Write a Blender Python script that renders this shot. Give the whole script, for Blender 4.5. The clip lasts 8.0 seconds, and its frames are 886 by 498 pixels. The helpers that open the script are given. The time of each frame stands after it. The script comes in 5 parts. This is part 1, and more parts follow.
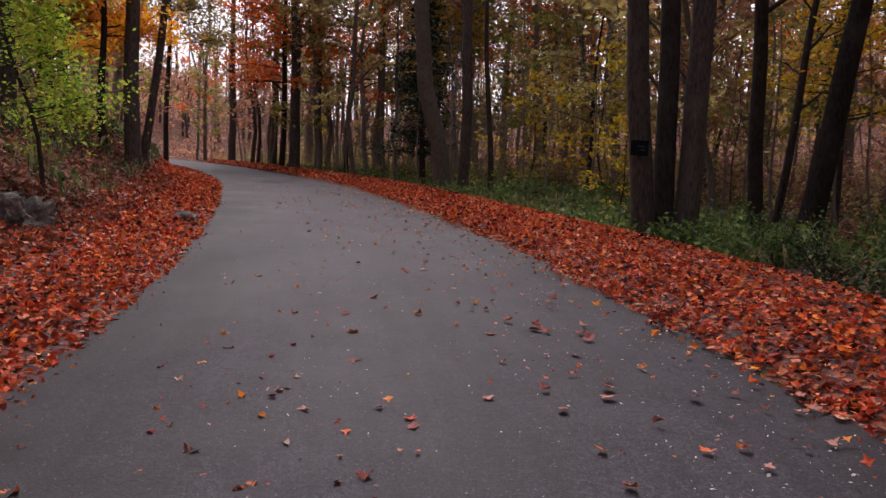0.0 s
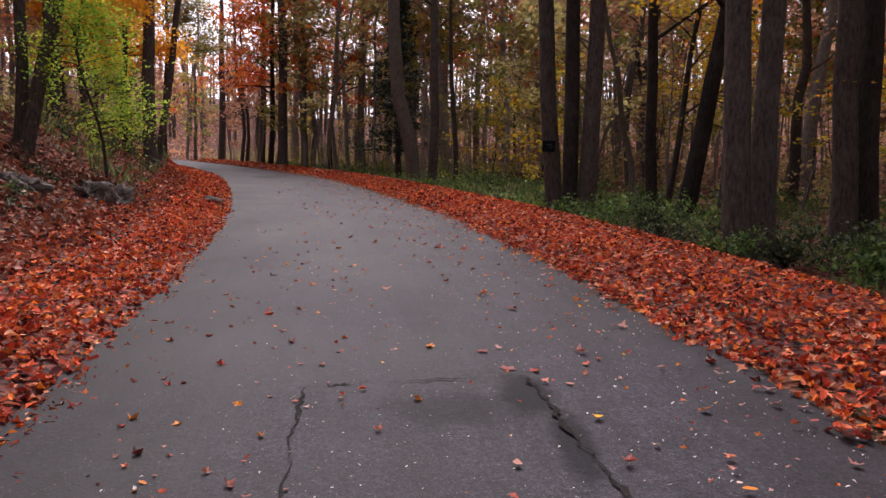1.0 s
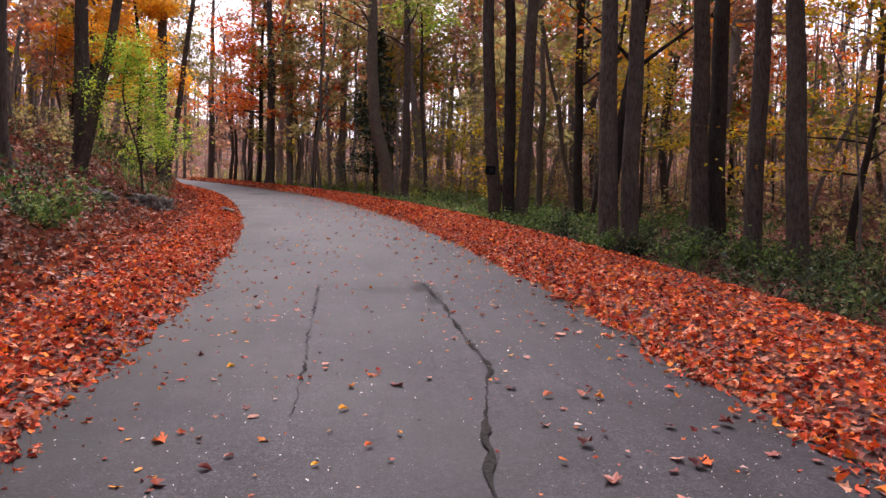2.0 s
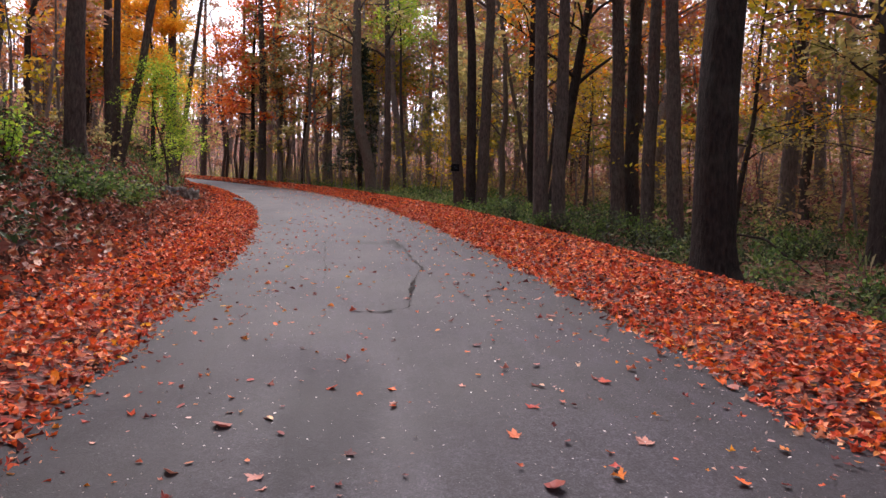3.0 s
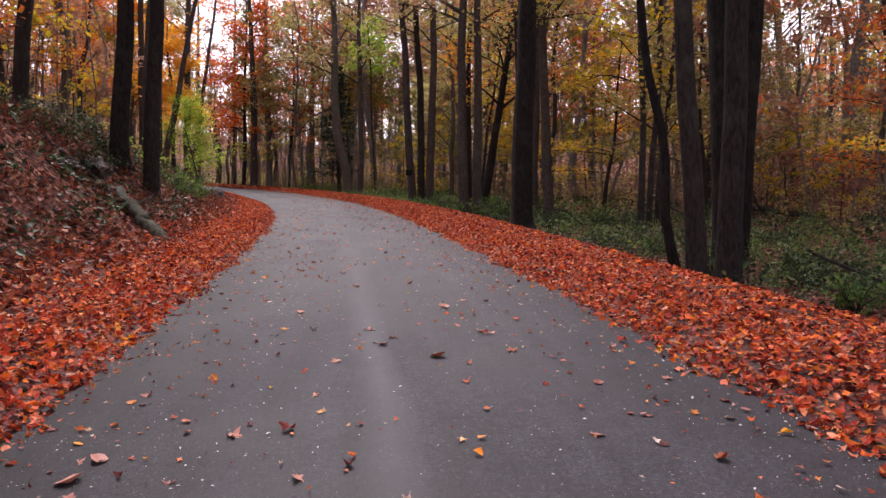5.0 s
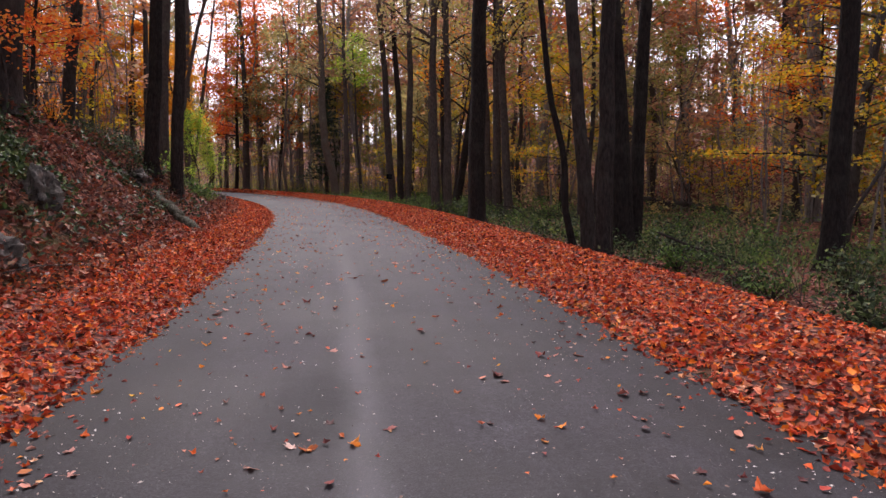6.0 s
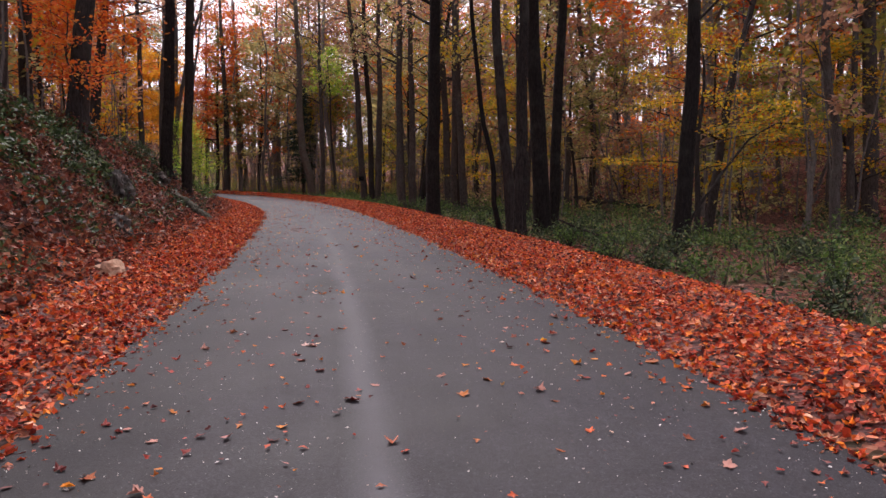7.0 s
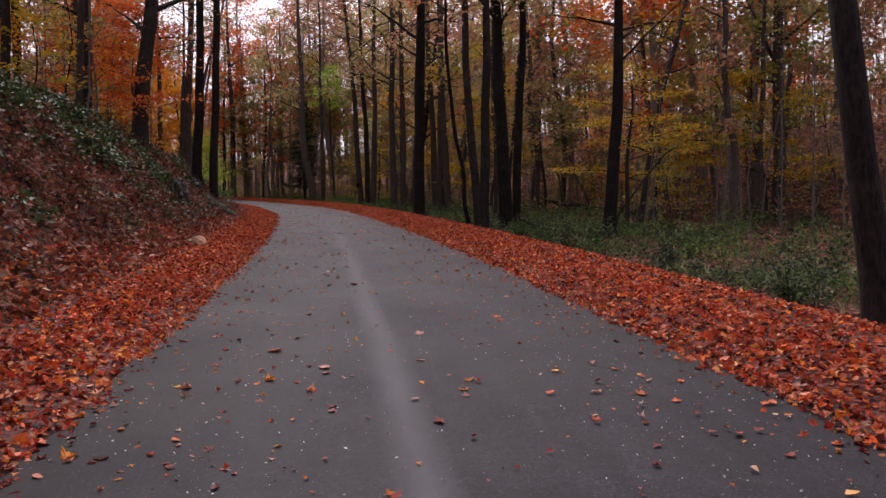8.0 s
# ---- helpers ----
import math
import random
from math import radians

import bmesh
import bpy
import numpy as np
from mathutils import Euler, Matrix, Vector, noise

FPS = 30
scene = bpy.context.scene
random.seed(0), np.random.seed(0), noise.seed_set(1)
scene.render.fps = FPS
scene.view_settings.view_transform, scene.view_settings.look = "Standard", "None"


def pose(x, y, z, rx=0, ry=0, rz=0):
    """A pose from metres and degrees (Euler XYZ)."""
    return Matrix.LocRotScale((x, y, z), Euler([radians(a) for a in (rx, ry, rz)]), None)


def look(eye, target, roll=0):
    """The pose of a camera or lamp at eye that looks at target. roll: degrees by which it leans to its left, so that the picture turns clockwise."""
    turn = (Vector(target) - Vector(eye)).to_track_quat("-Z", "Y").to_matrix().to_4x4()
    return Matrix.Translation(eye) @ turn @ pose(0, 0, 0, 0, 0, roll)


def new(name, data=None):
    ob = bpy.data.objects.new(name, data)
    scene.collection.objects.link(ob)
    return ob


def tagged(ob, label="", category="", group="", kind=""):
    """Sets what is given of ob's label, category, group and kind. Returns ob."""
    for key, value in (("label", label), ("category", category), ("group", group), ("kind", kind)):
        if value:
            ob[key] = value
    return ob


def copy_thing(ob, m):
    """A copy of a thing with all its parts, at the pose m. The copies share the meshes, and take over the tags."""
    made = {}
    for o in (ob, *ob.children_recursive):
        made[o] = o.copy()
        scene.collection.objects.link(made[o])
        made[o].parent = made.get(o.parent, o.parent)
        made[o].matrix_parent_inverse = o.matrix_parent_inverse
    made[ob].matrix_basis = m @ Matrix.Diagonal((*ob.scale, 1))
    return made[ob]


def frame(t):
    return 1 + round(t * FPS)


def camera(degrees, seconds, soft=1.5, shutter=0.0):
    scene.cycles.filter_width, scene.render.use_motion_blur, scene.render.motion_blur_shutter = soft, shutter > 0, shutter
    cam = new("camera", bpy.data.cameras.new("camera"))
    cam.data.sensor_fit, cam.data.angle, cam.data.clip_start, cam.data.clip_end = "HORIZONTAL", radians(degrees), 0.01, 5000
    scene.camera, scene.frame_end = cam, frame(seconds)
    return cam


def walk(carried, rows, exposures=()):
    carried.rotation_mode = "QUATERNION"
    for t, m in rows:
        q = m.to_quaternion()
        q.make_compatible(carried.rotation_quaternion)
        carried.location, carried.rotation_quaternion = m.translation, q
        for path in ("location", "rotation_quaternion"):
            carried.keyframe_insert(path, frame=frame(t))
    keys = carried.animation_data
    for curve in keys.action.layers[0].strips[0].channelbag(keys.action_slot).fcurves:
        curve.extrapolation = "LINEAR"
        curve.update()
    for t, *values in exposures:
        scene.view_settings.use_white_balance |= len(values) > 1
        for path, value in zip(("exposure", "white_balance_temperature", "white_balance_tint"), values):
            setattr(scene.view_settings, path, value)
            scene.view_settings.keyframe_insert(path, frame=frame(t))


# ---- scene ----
cam = camera(65.6, 8.0, 1.5)
PATH = [
    (0, (0.285, 0.053, 1.755), (0.236, 2.048, 1.619), 1.4),
    (0.5, (0.63, -2.092, 1.618), (0.595, -0.097, 1.48), 1.0),
    (1, (0.954, -4.239, 1.491), (0.949, -2.244, 1.347), 0.7),
    (1.5, (1.243, -6.487, 1.388), (1.274, -4.49, 1.285), 0.7),
    (1.7, (1.338, -7.409, 1.343), (1.377, -5.411, 1.259), 0.9),
    (2.8, (1.677, -12.372, 0.939), (1.769, -10.376, 0.851), 1.1),
    (3, (1.743, -13.324, 0.882), (1.842, -11.328, 0.794), 1.0),
    (3.5, (1.931, -15.497, 0.731), (2.04, -13.502, 0.645), 0.5),
    (4, (2.119, -17.783, 0.59), (2.245, -15.789, 0.514), 0.2),
    (4.5, (2.272, -20.13, 0.429), (2.413, -18.136, 0.353), 0.2),
    (4.7, (2.344, -21.104, 0.344), (2.49, -19.11, 0.268), 0.2),
    (6, (2.757, -26.894, 0.021), (2.944, -24.904, -0.049), -0.5),
    (6.5, (2.716, -29.33, -0.188), (2.935, -27.343, -0.258), -0.7),
    (7, (2.741, -32.01, -0.357), (3.004, -30.029, -0.421), -0.6),
    (7.5, (2.703, -34.658, -0.562), (2.98, -32.678, -0.615), -0.8),
    (8, (2.667, -37.356, -0.791), (2.938, -35.375, -0.834), -0.7),
]
walk(cam, [(t, look(eye, target, roll)) for t, eye, target, roll in PATH], [(0.0, 0.55, 6480, 23), (0.5, 0.66, 6480, 23), (1.0, 0.86, 6480, 23), (1.5, 1.28, 6480, 23), (3.0, 1.20, 6480, 23), (3.5, 1.12, 6480, 23), (4.5, 1.10, 6480, 23), (6.5, 0.82, 6480, 23), (7.0, 0.76, 6480, 23), (7.5, 0.66, 6480, 23), (8.0, 0.22, 6480, 23)])

# ---- light: an overcast autumn evening ----
world = bpy.data.worlds.new("overcast_sky")
scene.world = world
world.use_nodes = True
wn, wl = world.node_tree.nodes, world.node_tree.links
wn.clear()
sky = wn.new("ShaderNodeTexSky")
sky.sky_type = "NISHITA"
sky.sun_disc = False
sky.sun_elevation, sky.sun_rotation = radians(59), radians(-8)
sky.air_density, sky.dust_density, sky.ozone_density = 1.0, 4.0, 1.0
cloud = wn.new("ShaderNodeHueSaturation")
cloud.inputs["Saturation"].default_value = 0.25
bg = wn.new("ShaderNodeBackground")
bg.inputs["Strength"].default_value = 0.15
wo = wn.new("ShaderNodeOutputWorld")
wl.new(sky.outputs["Color"], cloud.inputs["Color"])
wl.new(cloud.outputs["Color"], bg.inputs["Color"])
wl.new(bg.outputs["Background"], wo.inputs["Surface"])
sun = new("sun", bpy.data.lights.new("sun", "SUN"))
sun.data.energy, sun.data.angle, sun.data.color = 1.3, radians(40), (1.0, 0.95, 0.9)
sun.matrix_world = look((-2.0, 15.5, 26), (0, 0, 0))


# ---- materials ----
class Mat:
    """A small builder for node materials."""

    def __init__(self, name, rough=0.8, spec=0.3):
        self.m = bpy.data.materials.new(name)
        self.m.use_nodes = True
        self.n, self.l = self.m.node_tree.nodes, self.m.node_tree.links
        self.b = self.n["Principled BSDF"]
        self.b.inputs["Roughness"].default_value = rough
        self.b.inputs["Specular IOR Level"].default_value = spec
        self.coord = self.n.new("ShaderNodeTexCoord")

    def node(self, kind, **values):
        return self.n.new("ShaderNode" + kind)

    def link(self, a, b):
        self.l.new(a, b)

    def mapped(self, source="Object", scale=(1, 1, 1)):
        mp = self.n.new("ShaderNodeMapping")
        mp.inputs["Scale"].default_value = scale
        self.link(self.coord.outputs[source], mp.inputs["Vector"])
        return mp.outputs["Vector"]

    def noise(self, vec, scale, detail=4, rough=0.55):
        t = self.n.new("ShaderNodeTexNoise")
        t.inputs["Scale"].default_value, t.inputs["Detail"].default_value, t.inputs["Roughness"].default_value = scale, detail, rough
        self.link(vec, t.inputs["Vector"])
        return t.outputs["Fac"]

    def voronoi(self, vec, scale, what="Distance"):
        t = self.n.new("ShaderNodeTexVoronoi")
        t.inputs["Scale"].default_value = scale
        self.link(vec, t.inputs["Vector"])
        return t.outputs[what]

    def ramp(self, fac, stops, constant=False):
        r = self.n.new("ShaderNodeValToRGB")
        e = r.color_ramp.elements
        if constant:
            r.color_ramp.interpolation = "CONSTANT"
        while len(e) < len(stops):
            e.new(0.5)
        for el, (p, c) in zip(e, stops):
            el.position, el.color = p, (*c, 1) if len(c) == 3 else c
        self.link(fac, r.inputs["Fac"])
        return r.outputs["Color"]

    def math(self, op, a, b):
        t = self.n.new("ShaderNodeMath")
        t.operation = op
        for i, v in enumerate((a, b)):
            if isinstance(v, (int, float)):
                t.inputs[i].default_value = v
            else:
                self.link(v, t.inputs[i])
        return t.outputs[0]

    def mix(self, fac, a, b, how="MIX"):
        t = self.n.new("ShaderNodeMix")
        t.data_type, t.blend_type = "RGBA", how
        for i, v in ((0, fac), (6, a), (7, b)):
            if isinstance(v, (int, float)):
                t.inputs[i].default_value = v
            elif isinstance(v, tuple):
                t.inputs[i].default_value = (*v, 1)
            else:
                self.link(v, t.inputs[i])
        return t.outputs[2]

    def bump(self, height, strength, distance=0.02):
        t = self.n.new("ShaderNodeBump")
        t.inputs["Strength"].default_value, t.inputs["Distance"].default_value = strength, distance
        self.link(height, t.inputs["Height"])
        self.link(t.outputs["Normal"], self.b.inputs["Normal"])

    def color(self, c):
        if isinstance(c, tuple):
            self.b.inputs["Base Color"].default_value = (*c, 1)
        else:
            self.link(c, self.b.inputs["Base Color"])


def grey(v):
    return (v, v, v)


def leaf_material(name, stops, thin=0.35, rough=0.6, spec=0.3):
    """Leaves: each takes its own tone from the ramp; some light passes through."""
    k = Mat(name, rough, spec)
    geo = k.node("NewGeometry")
    info = k.node("ObjectInfo")
    fac = k.math("ADD", k.math("MULTIPLY", geo.outputs["Random Per Island"], 0.86), k.math("MULTIPLY", info.outputs["Random"], 0.14))
    fac = k.math("ADD", fac, k.math("MULTIPLY", k.math("SUBTRACT", k.noise(k.mapped(), 0.8, 3), 0.5), 0.3))
    c = k.ramp(fac, stops)
    c = k.mix(0.35, c, k.ramp(k.noise(k.mapped(), 30, 3), [(0.3, grey(0.45)), (0.7, grey(1.0))]), "MULTIPLY")
    k.color(c)
    tr = k.node("BsdfTranslucent")
    k.link(c, tr.inputs["Color"])
    mx = k.node("MixShader")
    mx.inputs[0].default_value = thin
    k.link(k.b.outputs[0], mx.inputs[1])
    k.link(tr.outputs[0], mx.inputs[2])
    k.link(mx.outputs[0], k.n["Material Output"].inputs["Surface"])
    return k.m


# the pale pink stops in both verge ramps paint in wet-leaf sheen
LITTER = leaf_material("leaf_litter", [
    (0.0, (0.025, 0.007, 0.006)), (0.1, (0.12, 0.018, 0.014)), (0.2, (0.42, 0.048, 0.026)), (0.28, (0.86, 0.14, 0.028)), (0.35, (0.2, 0.026, 0.02)), (0.43, (0.7, 0.09, 0.033)),
    (0.5, (0.9, 0.34, 0.18)), (0.55, (0.07, 0.015, 0.013)), (0.63, (0.62, 0.08, 0.033)), (0.71, (0.96, 0.27, 0.022)), (0.77, (0.26, 0.035, 0.026)), (0.84, (0.84, 0.15, 0.04)), (0.89, (0.92, 0.48, 0.3)), (0.94, (0.96, 0.36, 0.018)), (1.0, (0.97, 0.6, 0.03))], 0.13, 0.6, 0.2)
OUTER_LITTER = leaf_material("outer_litter", [
    (0.0, (0.025, 0.007, 0.006)), (0.12, (0.13, 0.02, 0.014)), (0.22, (0.5, 0.06, 0.03)), (0.32, (0.9, 0.16, 0.035)), (0.4, (0.22, 0.028, 0.02)),
    (0.48, (0.9, 0.34, 0.17)), (0.54, (0.08, 0.017, 0.014)), (0.64, (0.74, 0.1, 0.035)), (0.75, (0.97, 0.27, 0.03)), (0.82, (0.28, 0.04, 0.027)), (0.89, (0.92, 0.47, 0.3)), (0.94, (0.78, 0.12, 0.035)), (1.0, (0.97, 0.5, 0.03))], 0.14, 0.62, 0.18)
# brown-red leaves; the palest stop stands for gloss on wet ones
BANK_LITTER = leaf_material("bank_litter", [
    (0.0, (0.02, 0.01, 0.008)), (0.2, (0.08, 0.026, 0.019)), (0.4, (0.28, 0.062, 0.038)), (0.54, (0.46, 0.115, 0.056)),
    (0.66, (0.14, 0.046, 0.034)), (0.78, (0.5, 0.16, 0.078)), (0.9, (0.22, 0.09, 0.05)), (0.96, (0.72, 0.46, 0.33)), (1.0, (0.7, 0.3, 0.05))], 0.12, 0.5, 0.3)
WOOD_LITTER = leaf_material("wood_litter", [(0.0, (0.025, 0.013, 0.011)), (0.3, (0.09, 0.032, 0.026)), (0.6, (0.24, 0.065, 0.045)), (0.8, (0.15, 0.065, 0.05)), (0.94, (0.4, 0.16, 0.09)), (1.0, (0.5, 0.36, 0.3))], 0.1, 0.6, 0.3)
ROAD_LEAF = leaf_material("road_leaf", [
    (0.0, (0.05, 0.016, 0.016)), (0.14, (0.16, 0.03, 0.028)), (0.28, (0.5, 0.06, 0.035)), (0.42, (0.85, 0.18, 0.03)), (0.52, (0.56, 0.26, 0.2)), (0.6, (0.22, 0.035, 0.03)), (0.72, (0.95, 0.32, 0.02)), (0.8, (0.36, 0.06, 0.05)), (0.88, (0.76, 0.56, 0.48)), (0.93, (0.95, 0.4, 0.02)), (1.0, (0.97, 0.62, 0.04))], 0.12, 0.55)
LEAF_GREEN = leaf_material("leaf_green", [(0.0, (0.03, 0.062, 0.018)), (0.4, (0.075, 0.14, 0.034)), (0.75, (0.15, 0.24, 0.05)), (1.0, (0.32, 0.34, 0.09))], 0.42)
LEAF_LIME = leaf_material("leaf_lime", [(0.0, (0.12, 0.26, 0.025)), (0.35, (0.26, 0.46, 0.04)), (0.75, (0.46, 0.62, 0.06)), (1.0, (0.7, 0.64, 0.08))], 0.55)
LEAF_UNDER = leaf_material("leaf_undergrowth", [(0.0, (0.01, 0.018, 0.009)), (0.4, (0.032, 0.055, 0.022)), (0.7, (0.075, 0.11, 0.042)), (0.9, (0.2, 0.24, 0.1)), (1.0, (0.28, 0.15, 0.08))], 0.35)
LEAF_IVY = leaf_material("leaf_ivy", [(0.0, (0.014, 0.026, 0.012)), (0.45, (0.04, 0.072, 0.026)), (0.8, (0.09, 0.15, 0.045)), (0.93, (0.19, 0.24, 0.08)), (1.0, (0.24, 0.19, 0.05))], 0.2, 0.42, 0.4)
LEAF_YELLOW = leaf_material("leaf_yellow", [(0.0, (0.25, 0.24, 0.03)), (0.35, (0.52, 0.42, 0.03)), (0.7, (0.74, 0.5, 0.03)), (1.0, (0.72, 0.3, 0.03))], 0.5)
# olive lightened: haze over the far wood is put into the colour
LEAF_OLIVE = leaf_material("leaf_olive", [(0.0, (0.2, 0.18, 0.07)), (0.4, (0.36, 0.32, 0.12)), (0.75, (0.52, 0.44, 0.16)), (1.0, (0.58, 0.32, 0.12))], 0.55)
LEAF_SPRIG = leaf_material("leaf_sprig", [(0.0, (0.14, 0.17, 0.04)), (0.4, (0.28, 0.3, 0.07)), (0.75, (0.44, 0.4, 0.09)), (1.0, (0.55, 0.32, 0.08))], 0.5)
LEAF_GRASS = leaf_material("leaf_grass", [(0.0, (0.05, 0.09, 0.03)), (0.4, (0.12, 0.19, 0.06)), (0.75, (0.24, 0.3, 0.11)), (0.92, (0.4, 0.36, 0.2)), (1.0, (0.5, 0.4, 0.26))], 0.4)
LEAF_AMBER = leaf_material("leaf_amber", [(0.0, (0.72, 0.25, 0.02)), (0.5, (0.92, 0.46, 0.025)), (1.0, (0.95, 0.62, 0.05))], 0.6)
LEAF_ORANGE = leaf_material("leaf_orange", [(0.0, (0.5, 0.11, 0.02)), (0.4, (0.78, 0.27, 0.02)), (0.75, (0.88, 0.42, 0.03)), (1.0, (0.62, 0.14, 0.03))], 0.5)
LEAF_FLAME = leaf_material("leaf_flame", [(0.0, (0.5, 0.07, 0.02)), (0.35, (0.78, 0.14, 0.025)), (0.7, (0.88, 0.27, 0.03)), (1.0, (0.55, 0.28, 0.07))], 0.5)
# rust paled likewise, distance haze mixed into the leaf tones
LEAF_RUST = leaf_material("leaf_rust", [(0.0, (0.22, 0.1, 0.07)), (0.35, (0.4, 0.2, 0.13)), (0.7, (0.52, 0.3, 0.18)), (0.9, (0.58, 0.24, 0.11)), (1.0, (0.52, 0.42, 0.24))], 0.55)
LEAF_GOLD = leaf_material("leaf_gold", [(0.0, (0.3, 0.3, 0.03)), (0.35, (0.6, 0.46, 0.03)), (0.65, (0.85, 0.5, 0.02)), (0.85, (0.9, 0.34, 0.02)), (1.0, (0.8, 0.2, 0.02))], 0.5)
LEAF_DARK = leaf_material("leaf_conifer", [(0.0, (0.012, 0.03, 0.02)), (0.6, (0.03, 0.06, 0.035)), (1.0, (0.06, 0.085, 0.04))], 0.15)


def bark_material(name, dark, pale, lichen=0.2):
    k = Mat(name, 0.9, 0.15)
    up = k.mapped("Object", (7, 7, 1.9))
    ridge = k.noise(up, 3.2, 6, 0.65)
    fine = k.noise(k.mapped("Object", (30, 30, 6)), 2.0, 4, 0.6)
    patch = k.noise(k.mapped(), 1.3, 3)
    c = k.ramp(ridge, [(0.3, dark), (0.55, tuple((a + b) / 2 for a, b in zip(dark, pale))), (0.85, pale)])
    c = k.mix(0.5, c, k.ramp(fine, [(0.3, grey(0.45)), (0.7, grey(1.1))]), "MULTIPLY")
    c = k.mix(k.math("MULTIPLY", k.ramp(patch, [(0.52, grey(0)), (0.68, grey(1))]), lichen), c, (0.16, 0.17, 0.14))
    info = k.node("ObjectInfo")
    c = k.mix(1.0, c, k.ramp(info.outputs["Random"], [(0, grey(0.7)), (1, grey(1.15))]), "MULTIPLY")
    k.color(c)
    k.bump(k.math("ADD", ridge, k.math("MULTIPLY", fine, 0.4)), 0.9, 0.05)
    return k.m


BARK = bark_material("bark_furrowed", (0.038, 0.03, 0.027), (0.175, 0.14, 0.128), 0.28)
# darker copy of the bark, with the trunks' shade side painted in
BARK_SHADED = bark_material("bark_shaded", (0.009, 0.007, 0.007), (0.058, 0.045, 0.042), 0.12)
BARK_DARK = bark_material("bark_dark", (0.022, 0.017, 0.016), (0.1, 0.079, 0.073), 0.2)
BARK_MOSS = bark_material("bark_mossy", (0.03, 0.028, 0.02), (0.17, 0.16, 0.12), 0.75)
# bark of the wood behind, its colour lightened to stand in for haze
BARK_HAZY = bark_material("bark_hazy", (0.12, 0.1, 0.094), (0.4, 0.345, 0.32), 0.3)
BARK_PALE = bark_material("bark_pale", (0.07, 0.058, 0.05), (0.24, 0.2, 0.17), 0.35)

# asphalt, worn paler along the wheel tracks and a seam down the middle
k = Mat("asphalt", 0.6, 0.4)
vec = k.mapped()
uv = k.node("SeparateXYZ")
k.link(k.coord.outputs["UV"], uv.inputs[0])
grain = k.noise(vec, 90, 4, 0.7)
chips = k.voronoi(vec, 70)
blotch = k.noise(vec, 0.7, 5, 0.6)
streak = k.noise(k.mapped("UV", (3.0, 0.15, 1)), 2.0, 4, 0.6)
c = k.ramp(grain, [(0.34, (0.0071, 0.0061, 0.0083)), (0.5, (0.0208, 0.0185, 0.0242)), (0.66, (0.049, 0.0442, 0.0555))])
c = k.mix(1.0, c, k.ramp(k.noise(vec, 30, 4, 0.75), [(0.32, grey(0.5)), (0.68, grey(1.45))]), "MULTIPLY")
c = k.mix(1.0, c, k.ramp(blotch, [(0.3, grey(0.58)), (0.7, grey(1.3))]), "MULTIPLY")
c = k.mix(1.0, c, k.ramp(k.noise(vec, 3.0, 5, 0.65), [(0.3, grey(0.68)), (0.7, grey(1.28))]), "MULTIPLY")
c = k.mix(1.0, c, k.ramp(streak, [(0.3, grey(0.74)), (0.7, grey(1.22))]), "MULTIPLY")
bands = k.math("ADD", k.math("DIVIDE", uv.outputs["X"], 4.6), 0.5)
bands = k.math("ADD", bands, k.math("MULTIPLY", k.math("SUBTRACT", k.noise(k.mapped("UV", (0.3, 0.25, 0)), 1.2, 4), 0.5), 0.1))
# paler wheel tracks; the left side is darkened to stand in for shade
c = k.mix(1.0, c, k.ramp(bands, [(0.0, grey(0.6)), (0.17, grey(0.66)), (0.27, grey(0.86)), (0.4, grey(0.98)), (0.53, grey(0.9)), (0.68, grey(1.12)), (0.84, grey(1.05)), (1.0, grey(0.8))]), "MULTIPLY")
wob = k.math("ADD", uv.outputs["X"], k.math("MULTIPLY", k.noise(k.mapped("UV", (0, 0.4, 0)), 1.0, 3), 0.16))
seam = k.math("ABSOLUTE", k.math("ADD", wob, 0.17), 0)
seam = k.ramp(seam, [(0.02, grey(1)), (0.17, grey(0))])
along = k.ramp(k.math("DIVIDE", k.math("ADD", uv.outputs["Y"], 60.0), 120.0), [(0.24, grey(1)), (0.35, grey(0.5)), (0.45, grey(0))])
c = k.mix(k.math("MULTIPLY", k.math("MULTIPLY", seam, along), k.ramp(blotch, [(0.3, grey(0.3)), (0.6, grey(0.8))])), c, (0.115, 0.112, 0.124))
rim = k.math("ADD", k.math("ABSOLUTE", uv.outputs["X"], 0), k.math("MULTIPLY", k.noise(vec, 1.1, 5, 0.65), 1.1))
c = k.mix(1.0, c, k.ramp(k.math("DIVIDE", rim, 3.0), [(0.55, grey(1.0)), (0.85, grey(0.8))]), "MULTIPLY")
# tone darker low on the lane, paler farther up it
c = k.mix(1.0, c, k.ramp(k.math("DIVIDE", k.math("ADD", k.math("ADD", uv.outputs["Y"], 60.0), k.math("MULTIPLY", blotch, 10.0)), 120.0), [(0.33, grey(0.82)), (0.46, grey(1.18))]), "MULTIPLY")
c = k.mix(k.ramp(k.voronoi(vec, 26), [(0.05, grey(0.7)), (0.11, grey(0))]), c, (0.22, 0.21, 0.21))
c = k.mix(k.ramp(chips, [(0.03, grey(0.5)), (0.12, grey(0))]), c, (0.22, 0.21, 0.2))
pits = 0.0
